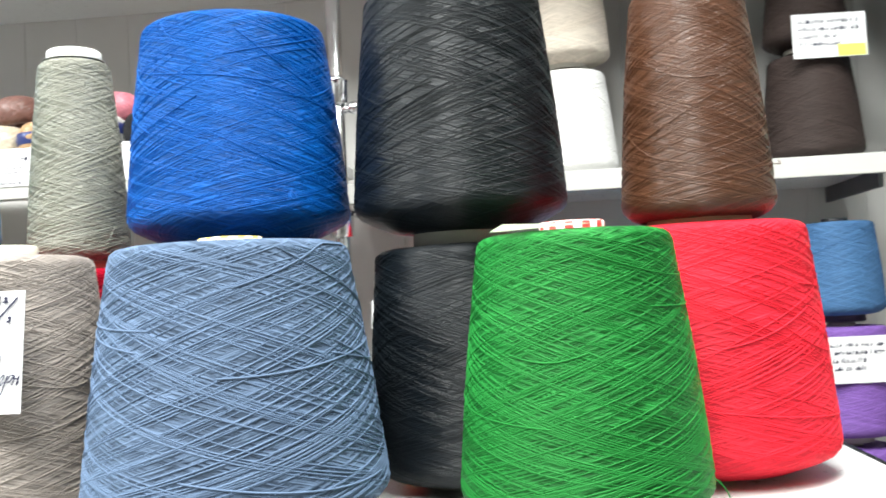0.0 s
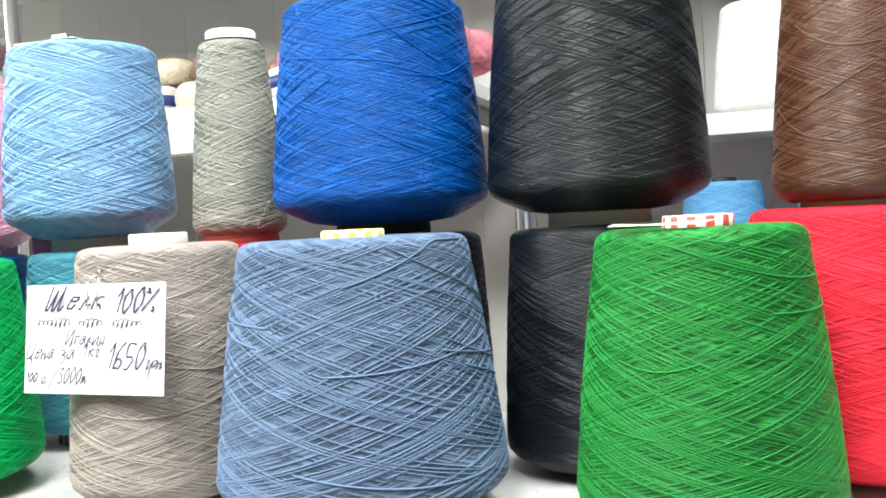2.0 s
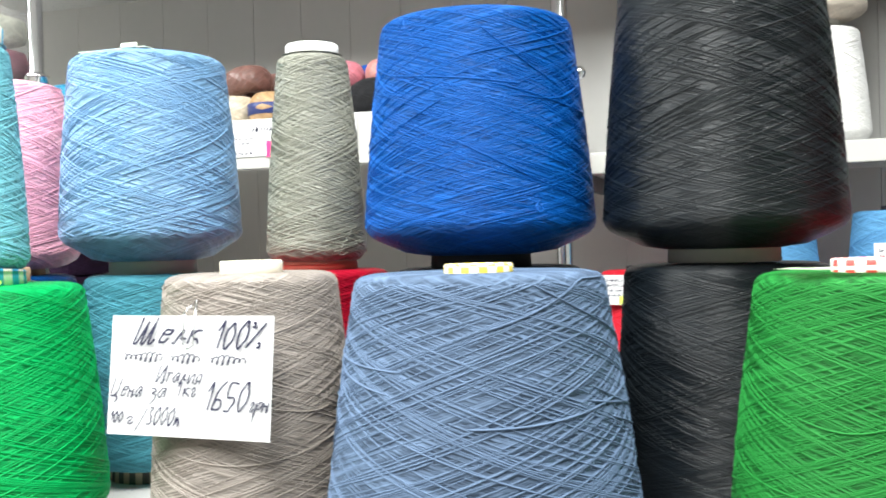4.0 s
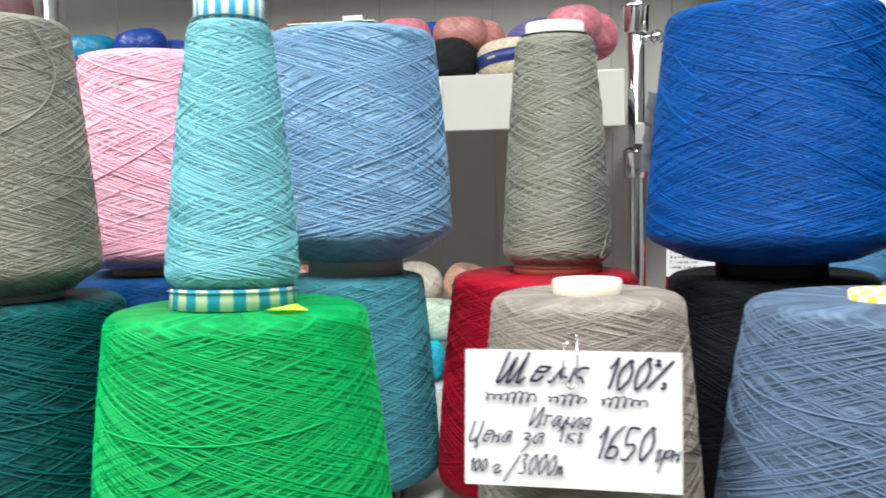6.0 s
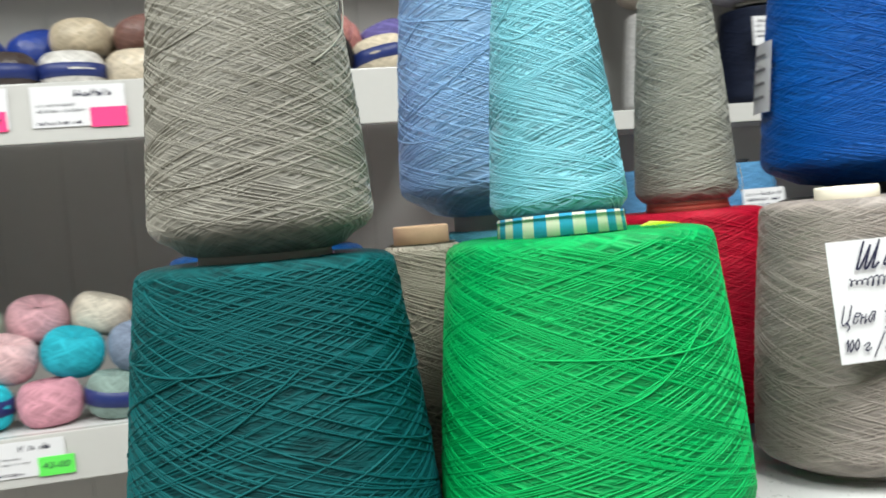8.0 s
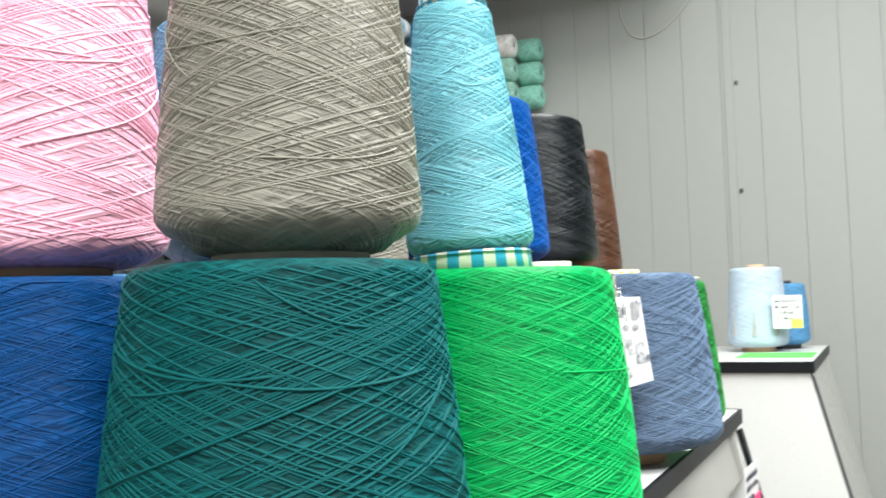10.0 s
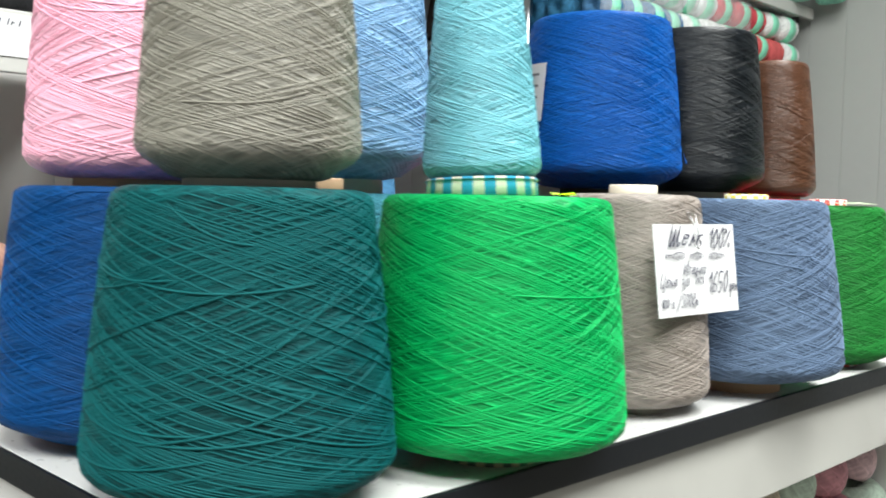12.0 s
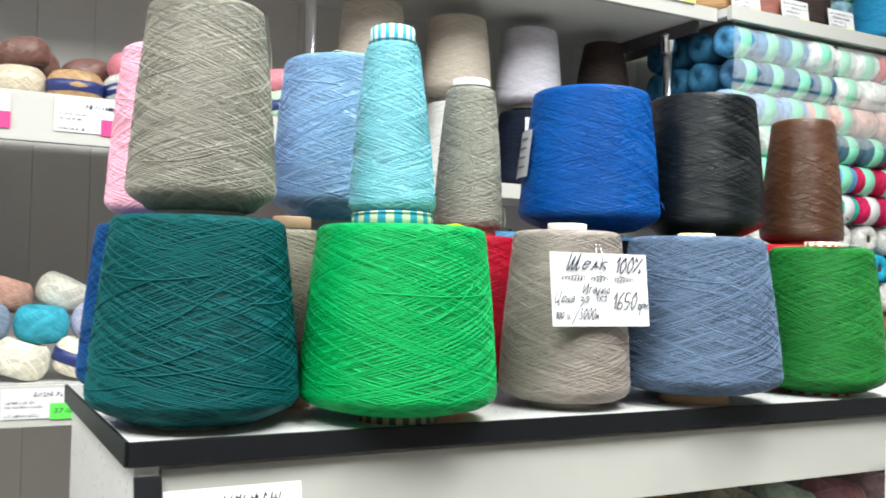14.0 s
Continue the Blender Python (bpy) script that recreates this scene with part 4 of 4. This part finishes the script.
part("felt", bmc, paint_mat("turquoise_felt", (0.02, 0.42, 0.45), rough=0.9, spec=0.1, grain=400, vary=0.12, bump=0.0004), cloth, smooth=True)

# large cones on the rack
Y_WHITE = yarn_mat("white_yarn", (0.78, 0.77, 0.75), 0.0016, 60, 0.6, 0.25, 0.0006, 0.2, 0.15)
Y_CREAM = yarn_mat("cream_yarn", (0.62, 0.55, 0.47), 0.0016, 60, 0.6, 0.25, 0.0006, 0.2, 0.2)
Y_LILAC = yarn_mat("lilac_white_yarn", (0.66, 0.64, 0.72), 0.0016, 60, 0.6, 0.25, 0.0006, 0.2, 0.2)
Y_MOCHA = yarn_mat("dark_mocha_yarn", (0.045, 0.033, 0.03), 0.0016, 60, 0.6, 0.25, 0.0006, 0.2, 0.3)
Y_INKY = yarn_mat("inky_navy_yarn", (0.012, 0.016, 0.032), 0.0016, 60, 0.6, 0.25, 0.0006, 0.2, 0.3)
Y_DENIM = yarn_mat("denim_blue_yarn", (0.06, 0.14, 0.28), 0.0016, 60, 0.6, 0.25, 0.0006, 0.2, 0.3)
Y_PURPLE = yarn_mat("purple_yarn", (0.20, 0.10, 0.36), 0.0016, 60, 0.6, 0.25, 0.0006, 0.25, 0.3)
Y_PLAIN = yarn_mat("plain_blue_yarn", (0.10, 0.28, 0.50), 0.0016, 60, 0.6, 0.25, 0.0006, 0.25, 0.3)
RACK = "large cones on the rack"
Z1 = 1.4973


def rack_cone(x, y, z, mat, label, rbot=0.079, rtop=0.064, core=GREY_CORE, zt=0.178):
    return yarn_cone("yarn_cone", label, x, y, z, rbot, rtop, mat, core, zb=0.022, zt=zt, height=zt + 0.008, threads=16, thick=0.0004, seed=int(x * 100 + z * 10), group=RACK, seg=40)


for rx, low, lw, high, hw in ((0.665, Y_INKY, "inky navy", Y_CREAM, "cream"), (0.868, Y_WHITE, "white", Y_CREAM, "cream beige"), (1.055, Y_INKY, "inky navy", Y_LILAC, "lilac white"), (1.265, Y_MOCHA, "dark mocha", Y_MOCHA, "dark mocha")):
    rack_cone(rx, 1.075, Z1, low, lw + " yarn cone standing on the rack shelf")
    slim = rx > 1.2
    rack_cone(rx, 1.075, Z1 + 0.187, high, hw + " yarn cone stacked on another cone", 0.070 if slim else 0.076, 0.046 if slim else 0.062)
rack_cone(1.275, 1.03, 0.8733, Y_PURPLE, "purple yarn cone on the low rack shelf", 0.082, 0.068, GREY_CORE, 0.177)
for rx in (0.80, 0.97, 1.275):
    rack_cone(rx, 1.03, 1.0583, Y_PURPLE, "purple yarn cone on the lower rack shelf", 0.078, 0.066)
    rack_cone(rx, 1.03, 1.245, Y_PLAIN if rx < 1.2 else Y_DENIM, "blue yarn cone stacked on a purple cone", 0.068, 0.058, DARK_CORE, 0.155)


def hang_tag(x, y, z, w, h, label, seed, lime=True, rz=0.0, tilt=0.0):
    """A white printed tag, with its lower left corner at x, y, z."""
    ob = thing("paper_tag", x, y, z, label, "tag", "paper tags")
    ob.matrix_world = pose(x, y, z, tilt, 0, rz)
    face = part("paper", one_box((0, -0.0006, 0), (w, 0, h)), CARD, ob)
    for k in range(4):
        scribble(face, w * 0.08, h * (0.78 - 0.17 * k), w * (0.8 if k < 2 else 0.55), h * 0.11, seed + k, INK, -0.001)
    if lime:
        part("sticker", one_box((w * 0.6, -0.0016, h * 0.02), (w * 0.98, -0.0008, h * 0.28)), LIME_CARD, ob, "lime price sticker")
    return ob


hang_tag(1.215, 0.950, 1.155, 0.105, 0.07, "white printed tag leaning on a purple cone", 200, False, 3)
hang_tag(0.93, 0.952, 1.30, 0.075, 0.055, "white printed tag on a blue cone", 210, True, -6, -6)
hang_tag(1.22, 0.994, 1.66, 0.115, 0.07, "white printed tag with lime sticker on mocha cones", 220, True, 3)
hang_tag(0.99, 0.985, 1.60, 0.06, 0.05, "white printed tag on a navy cone", 230, False, 0)

rack_cone(0.60, 1.03, 1.0583, Y_PURPLE, "small purple yarn cone on the lower rack shelf", 0.066, 0.055, DARK_CORE, 0.085)
rack_cone(0.60, 1.03, 1.151, Y_RED, "red yarn cone stacked on a purple cone", 0.066, 0.058, DARK_CORE, 0.168)
hang_tag(0.535, 0.968, 1.27, 0.07, 0.045, "white printed tag on the red rack cone", 235, True, -8, -6)

# boxes and cones on the upper shelf
Y_ROSE = yarn_mat("dusty_rose_yarn", (0.36, 0.15, 0.12), 0.0016, 60, 0.6, 0.25, 0.0006, 0.25, 0.3)
Y_OCHRE = yarn_mat("tan_yarn", (0.5, 0.3, 0.15), 0.0016, 60, 0.6, 0.25, 0.0006, 0.25, 0.3)
Y_SEA = yarn_mat("sea_blue_yarn", (0.02, 0.22, 0.42), 0.0016, 60, 0.6, 0.25, 0.0006, 0.25, 0.3)
for ux, um, uw in ((1.46, Y_OCHRE, "tan"), (1.61, Y_ROSE, "dusty rose"), (1.77, Y_MOCHA, "dark mocha"), (1.985, Y_SEA, "sea blue"), (1.24, Y_WHITE, "white"), (1.08, Y_CREAM, "cream")):
    rack_cone(ux, 0.93 if ux < 1.95 else 0.868, 1.9143, um, uw + " yarn cone on the upper rack shelf", 0.070, 0.060)
for tx in (1.44, 1.60, 1.76, 1.24):
    hang_tag(tx, 0.835, 1.9145, 0.09, 0.06, "white printed tag leaning on the upper shelf", int(240 + tx * 10), True, 0, -8)

# ---- packed skeins in the right-hand bay ----
def barrel(x, y, z, colour, words, axis="x", r=0.036, ln=0.082, band=True):
    """A skein wound as a barrel, with a printed mint band round its middle."""
    ob = thing("yarn_skein", x, y, z, words + " barrel skein with a mint paper band", "yarn skein", "packed skeins on the rack")
    h = ln / 2
    turn = pose(0, 0, r, 0, 90, 0) if axis == "x" else pose(0, 0, r, 90, 0, 0)
    prof = [(0.005, -h * 0.8), (r * 0.25, -h * 0.84), (r * 0.32, -h * 0.97), (r * 0.7, -h), (r * 0.93, -h * 0.86), (r, -h * 0.5), (r, h * 0.5), (r * 0.93, h * 0.86), (r * 0.7, h), (r * 0.32, h * 0.97), (r * 0.25, h * 0.84), (0.005, h * 0.8)]
    b = part("wound_yarn", lathe(prof, 20, True, 0.03, x * 13 + z * 7), ball_mat(colour), ob, smooth=True)
    b.matrix_basis = turn
    # dark disc painted as the shaded hollow at the skein's end
    part("end_hole_shade", lathe([(r * 0.26, h * 0.87), (r * 0.24, h * 0.88)], 12), HOLE_SHADE, b)
    if band:
        w = part("paper_band", lathe([(r * 0.99, -h * 0.46), (r * 1.02, -h * 0.44), (r * 1.02, h * 0.36), (r * 0.99, h * 0.38)], 20, False), PAPER_MINT if (int(x * 57 + z * 91) % 5) else CARD, ob, smooth=True)
        w.matrix_basis = turn
    return ob


rs = random.Random(21)
ROWS_OF = [
    [("pink", (0.66, 0.35, 0.38)), ("ochre", (0.6, 0.42, 0.14)), ("pink", (0.62, 0.3, 0.36)), ("cream", (0.62, 0.56, 0.42))],
    [("peach", (0.62, 0.38, 0.30)), ("salmon", (0.55, 0.22, 0.17)), ("rust", (0.4, 0.14, 0.08)), ("cream", (0.62, 0.56, 0.45))],
    [("taupe", (0.30, 0.27, 0.2)), ("olive taupe", (0.26, 0.24, 0.17)), ("white", (0.72, 0.7, 0.66)), ("peach", (0.62, 0.4, 0.34))],
    [("teal", (0.03, 0.36, 0.44)), ("sky blue", (0.03, 0.42, 0.66)), ("sky blue", (0.05, 0.40, 0.62)), ("pink", (0.68, 0.3, 0.42))],
    [("white", (0.72, 0.70, 0.66)), ("white", (0.72, 0.71, 0.68)), ("cream", (0.66, 0.6, 0.5)), ("lilac", (0.5, 0.5, 0.68))],
    [("sea green", (0.03, 0.42, 0.36)), ("sea green", (0.05, 0.45, 0.38)), ("raspberry", (0.55, 0.02, 0.1)), ("lilac", (0.5, 0.5, 0.68))],
    [("peach white", (0.72, 0.55, 0.5)), ("sky blue", (0.14, 0.34, 0.66)), ("raspberry", (0.52, 0.02, 0.08)), ("peach", (0.64, 0.42, 0.34))],
    [("mint white", (0.62, 0.70, 0.66)), ("slate", (0.08, 0.16, 0.22)), ("raspberry", (0.42, 0.03, 0.08)), ("peach", (0.66, 0.46, 0.4))],
    [("pale blue", (0.3, 0.46, 0.7)), ("peach", (0.72, 0.46, 0.42)), ("slate", (0.08, 0.16, 0.22)), ("white", (0.8, 0.8, 0.78))],
    [("deep blue", (0.06, 0.16, 0.3)), ("white", (0.82, 0.83, 0.82)), ("coral", (0.62, 0.12, 0.12)), ("white", (0.8, 0.81, 0.8))],
    [("sky blue", (0.08, 0.28, 0.52)), ("white", (0.8, 0.82, 0.82)), ("red", (0.6, 0.08, 0.1)), ("white", (0.8, 0.82, 0.8))],
]
PITCH_Z = 0.0715
for k, row in enumerate(ROWS_OF):
    z = 1.0965 + PITCH_Z * k
    for i in range(11):
        nm, c = row[min(3, int((i + rs.uniform(-1.6, 1.9)) / 3) if i else 0)]
        if k < 5:
            yx = 1.47 + 0.088 * i + (0.04 if k % 2 else 0)
            if yx < WALL_X - 0.05:
                barrel(yx, 0.875 + rs.uniform(-0.006, 0.006), z, c, nm, "y", 0.0365, 0.085, False)
        else:
            yx = 1.455 + 0.086 * i + (0.02 if k % 2 else 0)
            if yx < WALL_X - 0.05:
                barrel(yx, 0.845 + rs.uniform(-0.008, 0.008), z, c, nm, "x", 0.0355, rs.choice((0.078, 0.082, 0.084)), rs.random() < 0.96)
    if k >= 5:
        for j in range(3):
            nm, c = (ROWS_OF[k][0] if k < 7 else ("deep blue", (0.03, 0.125, 0.23)))
            barrel(1.455, 0.92 + 0.073 * j, z, c, nm, "x", 0.036, 0.082, False)
for k in range(2, 4):
    for j in range(2):
        ob = thing("wrapping_film", 1.41 + 0.34 * j, 0.801, 1.385 + 0.123 * k, "clear plastic film stretched over packed skeins", "film", "films over the skeins")
        bm = bmesh.new()
        bmesh.ops.create_grid(bm, x_segments=14, y_segments=6, size=0.5, matrix=pose(0.165, 0.004, 0.06, 90) @ Matrix.Diagonal((0.32, 0.115, 1, 1)))
        for v in bm.verts:
            v.co.y += 0.006 * noise.noise(Vector((v.co.x * 22 + j, k * 3.1, v.co.z * 25)))
        bmesh.ops.solidify(bm, geom=bm.faces[:], thickness=0.0006)
        part("film", bm, FILM, ob, smooth=True)

for k in range(3):
    for i in range(6):
        nm, c = (("pale blue", (0.30, 0.50, 0.62)), ("pale blue", (0.33, 0.52, 0.62)), ("white blue", (0.5, 0.62, 0.68)), ("coral", (0.62, 0.10, 0.06)), ("white", (0.7, 0.7, 0.68)), ("mint", (0.25, 0.55, 0.45)))[i]
        if i == 4 and k < 2:
            nm, c = "mint", (0.28, 0.52, 0.44)
        barrel(1.995 + 0.078 * i, (0.985 if i < 1 else 0.93 if i < 2 else 0.90) - (0.055 * (i - 2) if i > 2 else 0), 1.9143 + PITCH_Z * k, c, nm, "x" if i < 3 else "y", 0.036, 0.076, i < 4)

# ---- the second table by the end wall ----
FAR_Y, FAR_TOP, FAR_DEEP = -0.068, 1.207, 0.36
far = thing("display_table", 1.565, FAR_Y, 0, "white display table with black edging beside the end wall", "table")
part("tabletop", one_box((0, 0, FAR_TOP - 0.02), (0.62, FAR_DEEP, FAR_TOP), 0.0015), WHITE, far)
part("side_edging", one_box((-0.003, -0.002, FAR_TOP - 0.020), (-0.0003, FAR_DEEP, FAR_TOP + 0.001), 0.001), BLACK_EDGE, far)
part("front_edging", one_box((0, -0.003, FAR_TOP - 0.020), (0.62, -0.0003, FAR_TOP + 0.001), 0.001), BLACK_EDGE, far)
FAR_LIFT = Matrix.Translation((0, 0, FAR_TOP - TOP - 0.001))
for bx in (0.004, 0.598):
    part("side_panel", side_board(bx, bx + 0.018), WHITE, far).matrix_basis = FAR_LIFT
part("back_panel", one_box((0.0225, FAR_DEEP - 0.03, 0.1), (0.597, FAR_DEEP - 0.015, FAR_TOP - 0.0215)), WHITE, far)
part("corner_strip", one_box((0.003, -0.002, 0.07), (0.013, 0.003, TOP - 0.0255), 0.001), DARK_METAL, far).matrix_basis = FAR_LIFT @ LEAN_FRONT
part("front_panel", one_box((0.0235, 0.004, 0.07), (0.597, 0.012, TOP - 0.026)), FASCIA, far).matrix_basis = FAR_LIFT @ LEAN_FRONT
part("plinth", one_box((0.02, -0.2, 0.0), (0.60, FAR_DEEP - 0.04, 0.1), 0.002), BLACK_EDGE, far)
Y_ICE = yarn_mat("ice_blue_yarn", (0.50, 0.60, 0.72), 0.0016, 60, 0.6, 0.25, 0.0006, 0.25, 0.2)
ice = rack_cone(1.945, 0.066, FAR_TOP, Y_ICE, "ice blue and white yarn cone on the far table", 0.0655, 0.056, WOOD_CORE, 0.187)
ice["group"] = ""
wrapped_label(ice, "paper_band", 0.0655, 0.0595, 0.035, 0.112, 0, 360, CARD, "white paper band", 0.002)
rack_cone(2.06, 0.02, FAR_TOP, Y_PLAIN, "sky blue yarn cone behind the ice blue one", 0.058, 0.05, DARK_CORE, 0.15)["group"] = ""
hang_tag(1.872, 0.026, FAR_TOP + 0.052, 0.062, 0.072, "white printed tag on the far cones", 260, True, -76)
mat_slip = thing("paper_slip", 1.80, 0.0, FAR_TOP, "lime green paper slip lying on the far table", "paper")
part("paper", one_box((-0.1, -0.06, 0.0), (0.06, 0.085, 0.0012)), GREEN_CARD, mat_slip)

setting("soffit", one_box((1.95, 0.25, 2.285), (WALL_X - 0.001, WALL_Y - 0.001, 2.31), 0.002), paint_mat("soffit_paint", (0.5, 0.47, 0.52), rough=0.7, grain=30, vary=0.1))
trim = setting("trim", one_box((WALL_X - 0.005, 0.156, 0), (WALL_X - 0.0005, 0.180, H), 0.0015), PANEL_SHADED)
for wz in (1.934, 1.628):
    sc = thing("wall_screw", WALL_X - 0.0065, 0.147, wz, "small dark screw head in the end wall", "screw", "wall screws")
    part("head", lathe([(0.0005, -0.002), (0.004, -0.002), (0.0055, 0.0), (0.0055, 0.002)], 12), DARK_METAL, sc).matrix_basis = pose(0, 0, 0, 0, 90, 0)
wire = thing("wall_cable", WALL_X - 0.004, 0.45, 2.05, "thin white cable drooping on the end wall", "cable")
loose_thread(wire, [(0, 0.02, 0.158), (0, 0.012, 0.11), (0, -0.01, 0.06), (0, -0.05, 0.045), (0, -0.10, 0.06), (0, -0.15, 0.10), (0, -0.20, 0.158)], 0.0022, FASCIA, "cord")

# ---- skeins and tags on the lower front of the table ----
PALE = [("pale pink", (0.62, 0.45, 0.47)), ("white", (0.7, 0.69, 0.66)), ("mint", (0.5, 0.62, 0.52)), ("mocha", (0.2, 0.12, 0.09)), ("ochre", (0.5, 0.36, 0.16)), ("rose", (0.6, 0.3, 0.34)), ("grey", (0.4, 0.4, 0.4)), ("cream", (0.65, 0.58, 0.45))]
for i in range(11):
    nm, c = PALE[(i * 5) % 8]
    yarn_ball(0.085 + 0.088 * i, 0.075, 0.9505, c, 0.042, 0.056, rb.uniform(-8, 20), rb.uniform(0, 90), nm, None, False, False, "yarn balls under the tabletop")
    nm, c = PALE[(i * 3 + 2) % 8]
    yarn_ball(0.09 + 0.088 * i, 0.09, 1.007, c, 0.040, 0.05, rb.uniform(-8, 20), rb.uniform(0, 90), nm, None, False, False, "yarn balls under the tabletop")
front_tag = hang_tag(0.812, -0.036, 1.066, 0.085, 0.070, "white printed tag with a pink sticker hanging from the table front", 270, False, -3, 0)
part("sticker", one_box((0.056, -0.002, 0.004), (0.088, -0.001, 0.032)), PINK_CARD, front_tag, "pink price sticker")
hang_tag(0.030, -0.032, 1.092, 0.106, 0.053, "white label card on the table fascia", 290, False, 0, -14)
